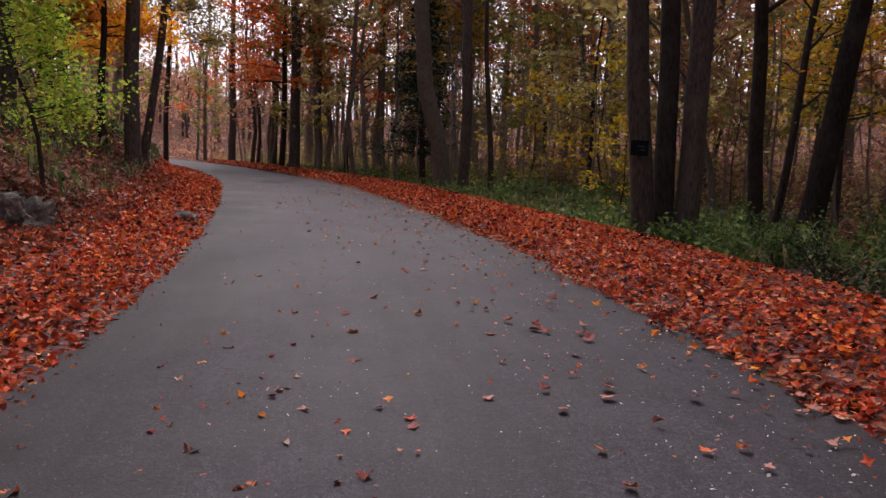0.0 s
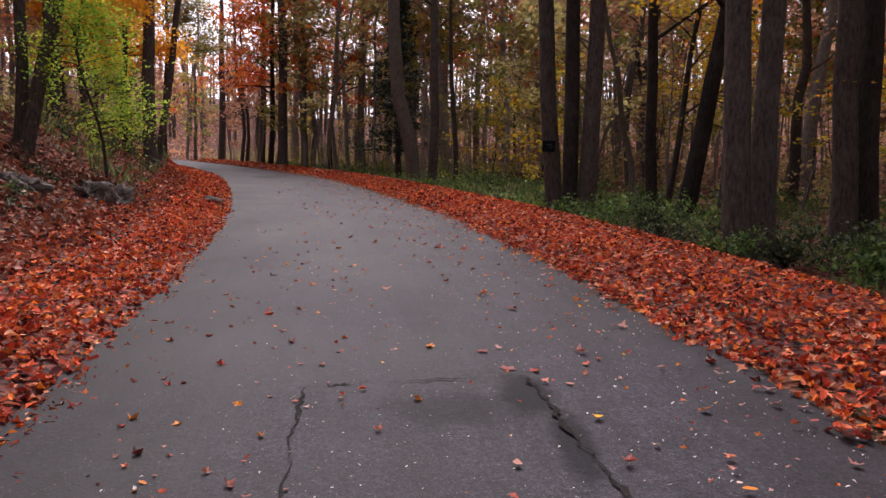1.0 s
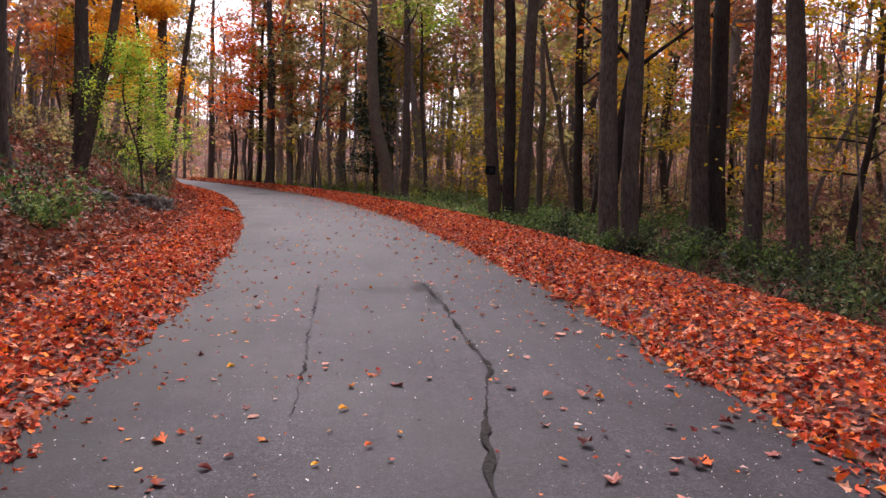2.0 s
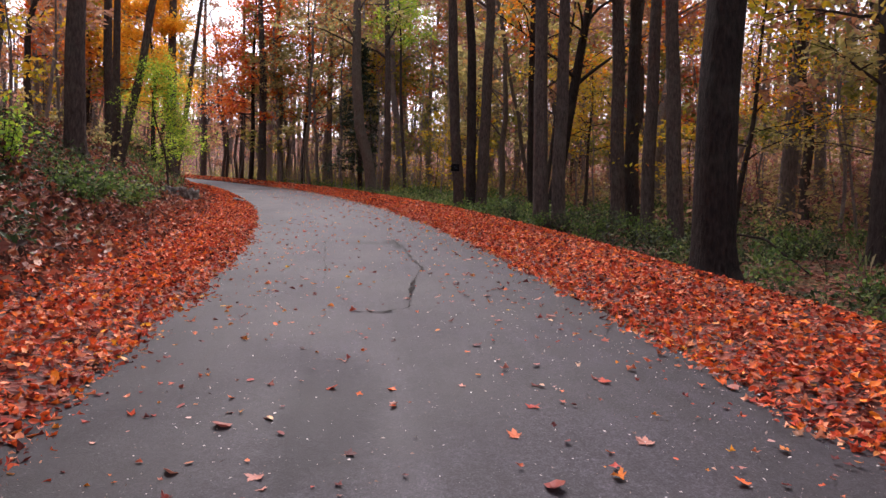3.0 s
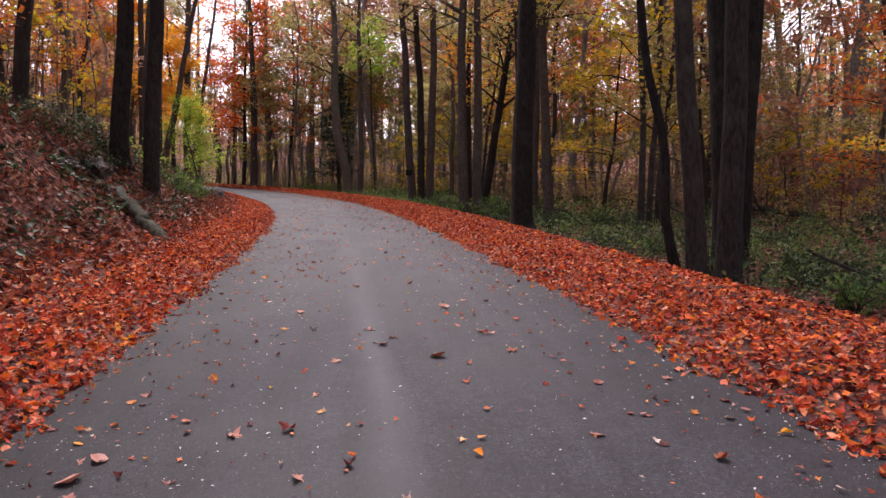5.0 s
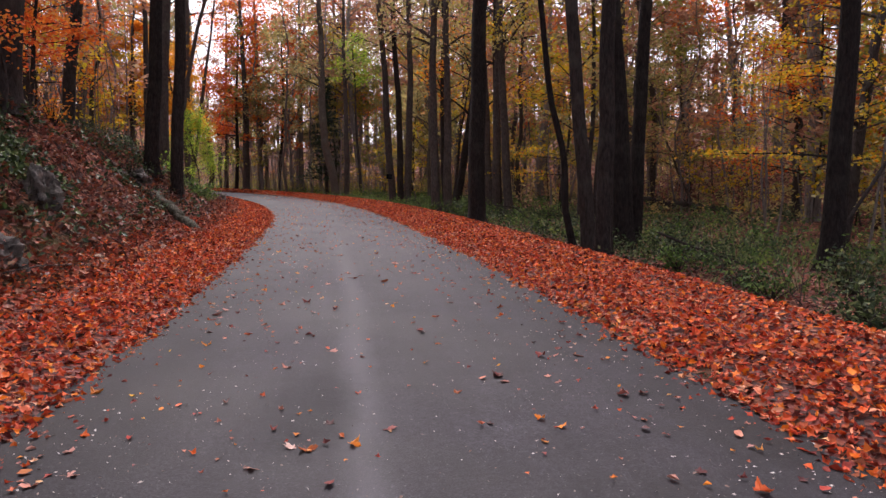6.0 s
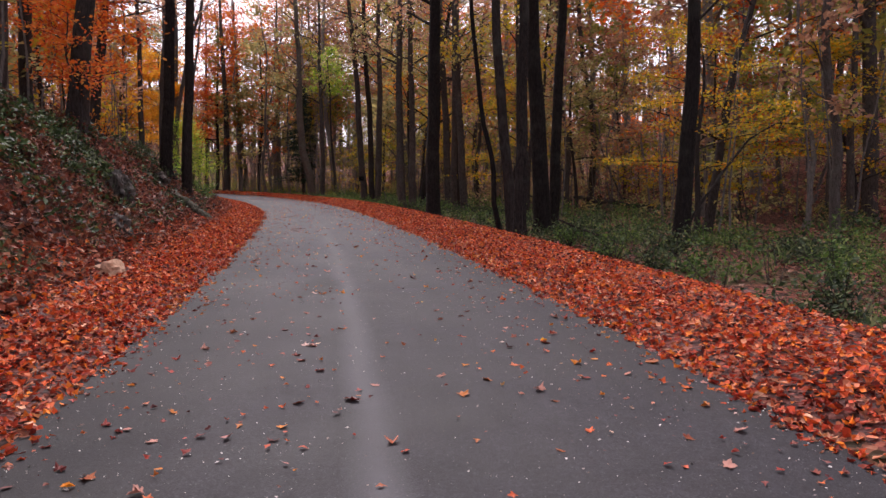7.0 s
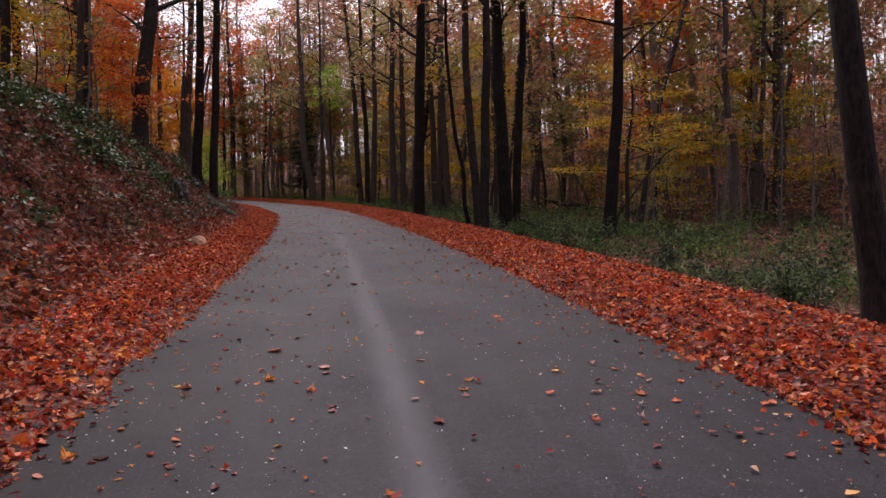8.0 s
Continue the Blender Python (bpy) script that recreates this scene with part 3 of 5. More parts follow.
def grow(rng, height, r, lean=(0, 0), bend=0.15, first=4.0, limbs=16, reach=3.0, rise=0.7, leaves=900, leaf=0.14, sides=8, flare=0.5, curve=None, flat=0.25, bare=False, twigs=3, rings=None, cheap=False, top=1.0, wave=0.0):
    """The pieces of one tree with its foot at the origin: trunk, limbs, leaves as (verts, faces)."""
    pts, t = stem_path(rng, (0, 0, 0), height, lean, bend, rings, curve)
    z = pts[:, 2] - pts[0, 2]
    if wave:
        ph = rng.uniform(0, 6.28, 4)
        grown = wave * np.clip(z / 3, 0, 1)
        pts[:, 0] += grown * (np.sin(z * 0.9 + ph[0]) + 0.6 * np.sin(z * 1.9 + ph[1]))
        pts[:, 1] += grown * (np.sin(z * 0.8 + ph[2]) + 0.6 * np.sin(z * 1.7 + ph[3]))
    rad = r * (1 - 0.72 * t ** 1.1) * (1 + flare * np.exp(-z / 0.22))
    rad[-1] = 0.01
    trunk = [tube(pts, rad, sides, 0.045, rng, 0.0 if cheap else 0.4)]
    wood, tips, boughs = [], [], []
    for q in range(limbs):
        h = first + (height - first) * ((q + rng.uniform(0, 1)) / limbs) ** 1.05
        h = min(h, height * 0.97)
        at = np.array([np.interp(h, z, pts[:, c]) for c in range(3)])
        rr = max(0.012, np.interp(h, z, rad) * rng.uniform(0.25, 0.5))
        length = reach * (1.15 - 0.7 * h / height) * rng.uniform(0.55, 1.25)
        yaw = rng.uniform(0, 6.283)
        path = limb_path(rng, at, yaw, rise * rng.uniform(0.4, 1.3), length, 0.25, 4 if cheap else 7)
        boughs.append(tube(path, np.linspace(rr, 0.006, len(path)), 3 if cheap else 5))
        for _ in range(twigs):
            u = rng.uniform(0.3, 0.95)
            p0 = np.array([np.interp(u * (len(path) - 1), range(len(path)), path[:, c]) for c in range(3)])
            tw = limb_path(rng, p0, yaw + rng.normal(0, 0.9), rng.normal(0.3, 0.35) if flat > 0.1 else rng.normal(0.02, 0.08), length * rng.uniform(0.25, 0.55), 0.1, 5)
            wood.append(tube(tw, np.linspace(rr * 0.4, 0.004, 5), 3))
            tips.append(tw)
        tips.append(path[2:])
    crown = None
    if leaves and not bare:
        w = np.array([len(p) for p in tips], float)
        pick = rng.choice(len(tips), leaves, p=w / w.sum())
        pos = np.empty((leaves, 3))
        for a, b in enumerate(pick):
            p = tips[b]
            u = rng.uniform(0, len(p) - 1)
            pos[a] = [np.interp(u, range(len(p)), p[:, c]) for c in range(3)]
        off = rng.normal(0, 1, (leaves, 3)) * [reach * 0.11, reach * 0.11, reach * 0.11 * flat * 2]
        pos = pos + off
        pos = pos[(pos[:, 2] < 10.5) | (rng.uniform(0, 1, leaves) < top)]
        crown = strewn(BLADES, pos, leaf * rng.uniform(0.6, 1.3, len(pos)), rng, 0.5)
    return merged(trunk), boughs, wood, crown


def plant(name, pieces, bark, leafmat, label, category="tree", group="", near=False):
    """A tree as one thing: an Empty at its foot with trunk, limbs, twigs and crown."""
    trunk, boughs, wood, crown = pieces
    ob = tagged(new(name), label, category, group)
    part("trunk", mesh_of("trunk", *trunk, bark, True), ob)
    if near:
        per = len(wood) // max(1, len(boughs))
        for q, piece in enumerate(boughs):
            limb = part("limb", mesh_of("limb", *piece, bark, True), ob)
            if per:
                tagged(part("twig_mass", mesh_of("twig_mass", *merged(wood[q * per:(q + 1) * per]), bark, True), limb), kind="stuff")
    else:
        tagged(part("twig_mass", mesh_of("twig_mass", *merged(boughs + wood), bark, True), ob), kind="stuff")
    if crown is not None:
        tagged(part("crown", mesh_of("crown", *crown, leafmat), ob), kind="stuff")
    return ob


def stand(ob, x, y, sink=0.0, yaw=0.0, size=1.0):
    ob.matrix_basis = pose(x, y, float(land(x, y)) - sink, 0, 0, yaw) @ Matrix.Diagonal((size, size, size, 1))
    return ob


def tall_tree(x, y, r, seed, lean=0.0, height=20.0, bark=BARK, leafmat=None, label="tall dark-barked forest tree standing beside the road", leaves=2000, first=6.0, curve=None, bend=0.17, limbs=18, reach=4.2, sides=18, leany=0.0, leaf=0.21, bare=False):
    rng = np.random.default_rng(seed)
    pieces = grow(rng, height, r, (lean, leany), bend, first, limbs, reach, 0.65, leaves, leaf, sides, 0.4, curve, bare=bare, top=0.3, wave=0.022)
    return stand(plant("tree", pieces, bark, leafmat or LEAF_OLIVE, label, "tree", "roadside trees", True), x, y, 0.05)


TWIN = "grey-brown straight trunk growing in a tight clump at the verge"
tall_tree(3.64, 12.75, 0.22, 11, -0.062, label=TWIN, first=9, leafmat=LEAF_RUST)
tall_tree(4.05, 13.05, 0.2, 12, -0.008, bark=BARK_DARK, label="dark trunk in a tight clump of three at the verge", first=9, leafmat=LEAF_OLIVE)
tall_tree(4.42, 12.9, 0.23, 13, 0.0, label=TWIN, first=8, leafmat=LEAF_OLIVE)
tall_tree(5.62, 6.7, 0.22, 14, -0.025, label="grey-brown trunk, one of a pair among green undergrowth", first=8, leafmat=LEAF_OLIVE)
tall_tree(6.25, 7.25, 0.2, 15, -0.02, label="grey-brown trunk, one of a pair among green undergrowth", first=8, leafmat=LEAF_RUST)
tall_tree(6.95, 15.75, 0.17, 16, 0.0, bark=BARK_DARK, label="slim dark trunk behind the verge", first=5, leafmat=LEAF_YELLOW, leaves=800)
tall_tree(7.4, 16.0, 0.1, 17, 0.1, 12, BARK_DARK, LEAF_YELLOW, "thin leaning dark trunk with yellow leaves", first=3, reach=2.2, sides=10, leaves=800, leaf=0.16)
tall_tree(7.5, 14.6, 0.25, 18, 0.17, 16, BARK_SHADED, LEAF_ORANGE, "thick dark trunk leaning far over", first=5)
tall_tree(8.55, 8.9, 0.23, 19, -0.015, label="tall brown trunk, one of a pair", first=7, leafmat=LEAF_OLIVE)
tall_tree(9.1, 9.1, 0.24, 20, 0.01, bark=BARK_DARK, label="tall dark trunk, one of a pair", first=7, leafmat=LEAF_OLIVE)
tall_tree(8.4, 5.6, 0.19, 21, -0.015, label="tall brown forest trunk among shrubs", first=7, leafmat=LEAF_YELLOW)
tall_tree(8.75, 4.5, 0.21, 22, 0.0, label="tall brown forest trunk among shrubs", first=7, leafmat=LEAF_OLIVE)
tall_tree(6.12, -3.75, 0.31, 23, 0.0, bark=BARK_SHADED, label="thick dark straight trunk rising from the leaf-strewn verge", first=8, leafmat=LEAF_RUST)
tall_tree(-0.6, 26.0, 0.33, 24, -0.01, 21, BARK_PALE, LEAF_OLIVE, "pale grey trunk bending to one side near its foot", first=8, curve=([0, 1.2, 2.2, 3.2, 4.2, 6, 25], [0.2, 0.17, 0.08, -0.15, -0.38, -0.46, -0.4]))
tall_tree(0.3, 27.2, 0.22, 25, 0.01, bark=BARK, label="dark trunk standing close behind a pale bent tree", first=8)
# clump of four stems and a thin leaning one
CLUMP = "dark furrowed stem in a clump of tall trunks at the verge"
tall_tree(7.35, -11.2, 0.085, 26, -0.06, 17, BARK_SHADED, LEAF_RUST, "thin dark leaning stem beside a clump of trunks", first=7, curve=([0, 1.2, 2.4, 3.6, 25], [0, -0.12, -0.02, -0.14, -0.1]))
tall_tree(7.7, -11.2, 0.175, 27, -0.06, bark=BARK_DARK, label="dark brown furrowed stem in a clump of tall trunks", first=9, leafmat=LEAF_OLIVE)
tall_tree(7.6, -12.4, 0.19, 28, -0.005, bark=BARK_SHADED, label=CLUMP, first=9, leafmat=LEAF_OLIVE)
tall_tree(9.75, -8.6, 0.19, 29, 0.02, bark=BARK_SHADED, label=CLUMP, first=8, leafmat=LEAF_RUST)
tall_tree(9.2, -9.3, 0.3, 30, -0.02, bark=BARK_SHADED, label="thick black furrowed trunk behind a clump", first=8, leafmat=LEAF_OLIVE)
# farther along the verge and in the wood behind it
tall_tree(10.6, -0.6, 0.12, 31, -0.03, 15, BARK_DARK, LEAF_YELLOW, "slim dark stem, one of several from one foot", first=3.2, reach=3.0)
tall_tree(10.98, -0.35, 0.105, 32, 0.025, 15, BARK_DARK, LEAF_OLIVE, "slim dark stem, one of several from one foot", first=3.0, reach=3.0)
tall_tree(11.35, -0.1, 0.1, 33, 0.115, 13, BARK_DARK, LEAF_OLIVE, "slim leaning stem, one of several from one foot", first=3.0, reach=3.0, leaves=400)
tall_tree(11.9, -13.7, 0.23, 34, 0.03, 17, BARK_SHADED, LEAF_YELLOW, "dark trunk with yellow and orange leaves about it", first=6.0, reach=4.0, leaves=900, leaf=0.13)
tall_tree(8.55, -30.5, 0.165, 35, -0.06, 17, BARK_SHADED, LEAF_OLIVE, "thick dark trunk leaning over the verge", first=9)
tall_tree(22.0, -8.5, 0.3, 36, 0.02, label="tall brown trunk deep in the wood")
tall_tree(20.5, -9.5, 0.14, 37, 0.005, 15, label="thin brown trunk deep in the wood")
tall_tree(14.5, -10.3, 0.16, 38, 0.25, 13, BARK_DARK, LEAF_YELLOW, "slender leaning tree with yellow leaves", first=3.0, reach=3.5, leaves=600, leaf=0.12)
# on the bank
tall_tree(-3.35, -5.15, 0.2, 40, 0.008, bark=BARK_SHADED, label="dark straight trunk on the leafy bank", first=8, leafmat=LEAF_OLIVE)
tall_tree(-4.05, -5.3, 0.21, 41, 0.0, bark=BARK_SHADED, label="dark straight trunk on the leafy bank", first=8, leafmat=LEAF_ORANGE)
tall_tree(-6.5, 4.1, 0.24, 42, 0.01, label="brown trunk on top of the bank", first=9, leafmat=LEAF_ORANGE, leaves=700)
tall_tree(-8.35, 11.0, 0.16, 43, 0.2, 14, BARK, LEAF_RUST, "slender forked trunk leaning on the bank", first=9, leaves=700)
tall_tree(-8.5, 11.1, 0.14, 44, 0.05, 15, BARK, LEAF_RUST, "slender dark trunk on the bank", first=9, leaves=700)
tall_tree(-10.0, 21.5, 0.24, 45, 0.0, label="brown trunk at the bend of the road", first=9, leafmat=LEAF_ORANGE, leaves=700)
tall_tree(-10.2, 22.5, 0.14, 46, 0.13, 16, BARK, LEAF_ORANGE, "slim dark leaning trunk at the bend", first=9, leaves=700)
tall_tree(-11.4, 17.6, 0.2, 47, -0.02, bark=BARK, label="dark trunk on the bank", first=9, leafmat=LEAF_RUST, leaves=700)
tall_tree(-4.25, -13.1, 0.26, 48, 0.12, 17, BARK_DARK, LEAF_ORANGE, "dark trunk leaning from the ivy-grown bank", first=3.5, leaves=900, leaf=0.12)
tall_tree(-7.6, -8.0, 0.2, 49, 0.02, bark=BARK_DARK, label="dark trunk on the bank", first=5, leafmat=LEAF_RUST)
tall_tree(-6.6, -12.0, 0.13, 50, 0.02, 15, label="thin brown trunk on the bank", first=5, leafmat=LEAF_ORANGE)
tall_tree(-8.2, -13.5, 0.15, 51, 0.02, 16, BARK_DARK, LEAF_YELLOW, "thin dark trunk on the bank", first=4)
tall_tree(-10.5, -8.5, 0.1, 58, 0.01, 15, BARK_DARK, LEAF_RUST, "thin dark trunk above the bank", first=6, leaves=400)
tall_tree(-9.2, -10.2, 0.13, 59, -0.02, 16, BARK_DARK, LEAF_ORANGE, "slim dark trunk above the bank", first=6, leaves=400)
tall_tree(-8.9, -5.5, 0.14, 60, 0.03, 16, BARK, LEAF_OLIVE, "slim brown trunk above the bank", first=7, leaves=400)
tall_tree(-11.5, -5.0, 0.16, 61, 0.0, 17, BARK_DARK, LEAF_RUST, "dark trunk above the bank", first=7, leaves=400)
tall_tree(-7.0, -4.0, 0.2, 52, 0.1, 16, BARK_DARK, LEAF_RUST, "dark leaning trunk on the bank", first=5)
# past the bend
tall_tree(-10.2, 43.0, 0.34, 53, -0.02, 23, BARK, LEAF_OLIVE, "thick dark trunk at the outer side of the bend", sides=12, leaf=0.2)
tall_tree(-9.0, 44.5, 0.24, 54, 0.0, 21, bark=BARK_PALE, label="brown trunk past the bend", sides=10, leaf=0.2)
tall_tree(-14.4, 53.5, 0.26, 55, 0.0, 21, BARK, LEAF_RUST, "dark trunk past the bend", sides=10, leaf=0.2)
tall_tree(-20.0, 60.5, 0.34, 56, -0.01, 22, BARK, LEAF_OLIVE, "dark trunk past the bend", sides=10, leaf=0.2)
tall_tree(-4.5, 41.5, 0.26, 57, -0.02, 21, bark=BARK_PALE, label="brown trunk past the bend", sides=10, leaf=0.2)

# ---- understory maples and beeches with coloured leaves ----
def leafy_tree(x, y, r, seed, height, leafmat, label, reach=3.2, leaves=3000, leaf=0.14, first=1.8, limbs=24, flat=0.2, lean=0.0):
    rng = np.random.default_rng(seed)
    pieces = grow(rng, height, r, (lean, 0), 0.25, first, limbs, reach, 0.35, leaves, leaf, 10, 0.3, None, flat, twigs=4)
    return stand(plant("leafy_tree", pieces, BARK_DARK, leafmat, label, "tree", "understory trees", True), x, y, 0.05)


leafy_tree(-6.8, 11.6, 0.04, 70, 4.6, LEAF_LIME, "young sapling with bright yellow-green leaves on the bank", 1.6, 6500, 0.085, 1.25, 24, 0.8)
leafy_tree(-10.7, 21.0, 0.12, 71, 9.5, LEAF_AMBER, "maple with glowing golden-orange leaves", 3.2, 11000, 0.16, 3.0)
leafy_tree(-17.4, 41.0, 0.16, 93, 17.0, LEAF_OLIVE, "tall tree with olive-brown leaves past the bend", 4.4, 8500, 0.22, 7.0)
leafy_tree(-15.5, 27.5, 0.16, 92, 12.0, LEAF_ORANGE, "maple with amber and orange leaves behind the bank", 3.8, 5000, 0.28, 3.0)
leafy_tree(-11.8, 46.0, 0.2, 72, 19.0, LEAF_FLAME, "tall maple with red and orange leaves past the bend", 5.0, 8000, 0.28, 5.0, 30)
leafy_tree(-20.5, 35.0, 0.18, 73, 13.0, LEAF_FLAME, "maple with red leaves at the bend", 4.2, 6000, 0.22, 3.0)
leafy_tree(-17.5, 29.0, 0.15, 85, 10.0, LEAF_YELLOW, "small tree with golden leaves at the bend", 3.2, 4500, 0.2, 3.0)
leafy_tree(-6.8, 42.0, 0.18, 74, 17.0, LEAF_OLIVE, "tree with olive leaves past the bend", 4.6, 7000, 0.25, 5.0, 30)
leafy_tree(-1.5, 47.0, 0.18, 86, 18.0, LEAF_YELLOW, "tall tree with yellow-olive leaves", 4.6, 6500, 0.27, 6.0, 28)
leafy_tree(1.4, 27.5, 0.12, 75, 13.0, LEAF_LIME, "slender tree with a yellow-green crown", 2.6, 2600, 0.17, 9.0)
leafy_tree(13.2, -12.0, 0.1, 76, 6.6, LEAF_GOLD, "spreading young beech with yellow leaves in layers", 3.8, 4600, 0.1, 2.3, 14, 0.06)
leafy_tree(12.3, 8.5, 0.1, 77, 8.0, LEAF_GOLD, "young beech with yellow leaves in layers", 3.8, 4400, 0.13, 2.0, 18, 0.08)
leafy_tree(14.5, 3.0, 0.1, 78, 8.0, LEAF_OLIVE, "young beech with olive-yellow leaves in layers", 3.6, 3800, 0.13, 1.8, 20, 0.08)
leafy_tree(9.6, 17.5, 0.09, 79, 7.0, LEAF_YELLOW, "young tree with yellow and orange leaves", 2.8, 3600, 0.13, 2.6, 24, 0.15)
leafy_tree(-5.6, -9.5, 0.06, 80, 5.6, LEAF_FLAME, "young maple with orange-red leaves on the bank", 2.2, 3800, 0.14, 1.8, 20, 0.25)
leafy_tree(-4.0, -13.7, 0.04, 94, 3.3, LEAF_FLAME, "young maple with bright orange leaves on the bank", 1.7, 1100, 0.11, 0.9, 14, 0.15)
leafy_tree(-9.5, -2.0, 0.1, 81, 8.0, LEAF_FLAME, "maple with orange-red leaves above the bank", 3.2, 4200, 0.15, 2.4)
leafy_tree(-13.0, 6.0, 0.12, 87, 9.0, LEAF_ORANGE, "maple with orange leaves above the bank", 3.4, 4200, 0.17, 2.4)
leafy_tree(-10.5, -12.0, 0.1, 88, 8.0, LEAF_ORANGE, "young maple with orange leaves above the bank", 3.2, 3600, 0.15, 2.0)
leafy_tree(18.5, -3.0, 0.1, 82, 8.0, LEAF_FLAME, "young tree with orange-red leaves in the wood", 3.4, 4200, 0.14, 1.6, 26, 0.15)
leafy_tree(20.0, 10.0, 0.11, 83, 10.0, LEAF_OLIVE, "young tree with olive leaves in the wood", 3.8, 4600, 0.17, 1.6, 26, 0.15)
leafy_tree(5.5, 29.0, 0.1, 84, 9.0, LEAF_OLIVE, "young tree with olive leaves in the wood", 3.4, 4200, 0.18, 2.2, 24, 0.15)
leafy_tree(17.0, 26.0, 0.14, 89, 14.0, LEAF_FLAME, "tree with red-brown leaves in the wood", 4.2, 5200, 0.24, 4.0, 26)
leafy_tree(21.0, -9.0, 0.1, 91, 7.0, LEAF_GOLD, "young beech with yellow-orange leaves deep in the wood", 4.2, 4600, 0.14, 1.5, 16, 0.05)


# two broad crowns, repeated to roof over the wood ahead
CANOPY = []
for seed, lm, tone in ((301, LEAF_RUST, "rust-brown"), (302, LEAF_OLIVE, "olive-yellow"), (303, LEAF_FLAME, "orange-red")):
    rng = np.random.default_rng(seed)
    pieces = grow(rng, 22, 0.24, (0.0, 0.0), 0.4, 7.0, 30, 5.2, 0.6, 3800, 0.315, 9, 0.35, None, 0.3, twigs=2, rings=16, cheap=True, wave=0.05)
    CANOPY.append(plant("canopy_tree", pieces, BARK_HAZY, lm, f"tall broad-crowned tree with {tone} leaves", "tree", "tall trees of the wood"))
for q, (x, y) in enumerate([(8.5, 37), (14.5, 44), (3.5, 54), (20, 36), (12.5, 56), (22, 50), (-2.5, 62), (6.5, 70), (16, 66), (-9, 72), (28, 60), (26, 24), (-22, 44), (-33, 52), (-26, 22), (-19, 10), (-17, -4), (31, 8), (34, 30), (24, 2), (-6, 50), (1, 43), (9, 48), (-13, 60), (-2, 53), (5.5, 47), (12, 40), (0.5, 58), (16.5, 13), (21.5, 19), (14, 21), (27, 13), (19, -2.5)]):
    ob = CANOPY[q % 3] if q < 3 else copy_thing(CANOPY[q * 7 % 3], pose(0, 0, 0))
    stand(ob, x, y, 0.1, 137 * q % 360, 1.05 + 0.07 * (q * 3 % 5))


# a dark hemlock behind the bent tree
def hemlock(x, y, height, seed):
    rng = np.random.default_rng(seed)
    pts, t = stem_path(rng, (0, 0, 0), height, (0, 0), 0.05)
    trunk = tube(pts, 0.16 * (1 - 0.95 * t) + 0.01, 9)
    wood, pos = [], []
    for h in np.arange(1.6, height - 0.2, 0.16):
        reach = 3.0 * (1 - h / height) ** 0.8 + 0.15
        for _ in range(2):
            path = limb_path(rng, np.array([0, 0, h]), rng.uniform(0, 6.28), 0.1, reach * rng.uniform(0.6, 1.1), 0.35, 6)
            wood.append(tube(path, np.linspace(0.02, 0.004, 6), 4))
            u = rng.uniform(0.5, 5, 58)
            p = np.stack([np.interp(u, range(6), path[:, c]) for c in range(3)], 1)
            pos.append(p + rng.normal(0, 1, p.shape) * [0.14, 0.14, 0.07])
    pos = np.concatenate(pos)
    crown = strewn(BLADES, pos, 0.2 * rng.uniform(0.6, 1.3, len(pos)), rng, 0.4)
    return stand(plant("hemlock_tree", (trunk, [], wood, crown), BARK_DARK, LEAF_DARK, "dark green hemlock with drooping branches in the wood", "conifer"), x, y, 0.05)


hemlock(-1.6, 33.0, 10.5, 90)

# ---- the wood behind: repeated tall trees ----
KINDS = []
for seed, (h, r, bark, lm, fst, lv) in enumerate([
        (19, 0.17, BARK_HAZY, LEAF_OLIVE, 4, 1000), (21, 0.22, BARK, LEAF_RUST, 5, 1000), (16, 0.1, BARK_HAZY, LEAF_SPRIG, 3, 900), (18, 0.14, BARK_PALE, LEAF_OLIVE, 4, 900),
        (14, 0.07, BARK_HAZY, LEAF_RUST, 2.5, 800), (20, 0.19, BARK_HAZY, LEAF_FLAME, 5, 1000), (12, 0.06, BARK_HAZY, LEAF_SPRIG, 2, 800), (17, 0.12, BARK_PALE, LEAF_OLIVE, 4, 700)]):
    rng = np.random.default_rng(200 + seed)
    pieces = grow(rng, h, r, (rng.normal(0, 0.045), rng.normal(0, 0.045)), 0.7, fst * 0.8, 15, 3.4, 0.75, int(lv * 0.9), 0.355, 7, 0.3, twigs=1, rings=16, cheap=True, wave=0.1)
    name = ("olive", "rust-brown", "yellow-green", "olive", "rust-brown", "orange", "yellow-green", "thin olive")[seed]
    KINDS.append(stand(plant("forest_tree", pieces, bark, lm, f"tall slender forest tree with sparse {name} leaves", "tree", "trees of the wood"), *[(28, 30), (-30, 40), (33, 14), (-22, 20), (26, 44), (-36, 60), (16, 50), (8, 60)][seed]))



def glade(x, y):
    """The gap beside the bend where the sky shows."""
    return y > 22 and -0.48 < (x - 0.3) / y < -0.395


rng = np.random.default_rng(321)
taken = []
placed = 0
while placed < 155:
    y = rng.uniform(-34, 100) if placed < 150 else rng.uniform(34, 105)
    x = 2 + (0.78 * (y + 42) + 6) * rng.uniform(-1, 1)
    s = float(sideways(x, y))
    if -9.5 < s < 10 or abs(x) > 75 or (y < 18 and 0 < s < 17):
        continue
    if y > 26 and -3.6 < s < 4.5 or glade(x, y) or (abs(x + 0.3) < 3.6 and 22 < y < 40):
        continue
    if min([(x - a) ** 2 + (y - b) ** 2 for a, b in taken] or [99]) < 1.6:
        continue
    taken.append((x, y))
    k2 = rng.uniform(0.75, 1.2)
    ob = copy_thing(KINDS[int(rng.integers(0, len(KINDS)))], pose(0, 0, 0))
    stand(ob, x, y, 0.1, rng.uniform(0, 360), k2)
    placed += 1
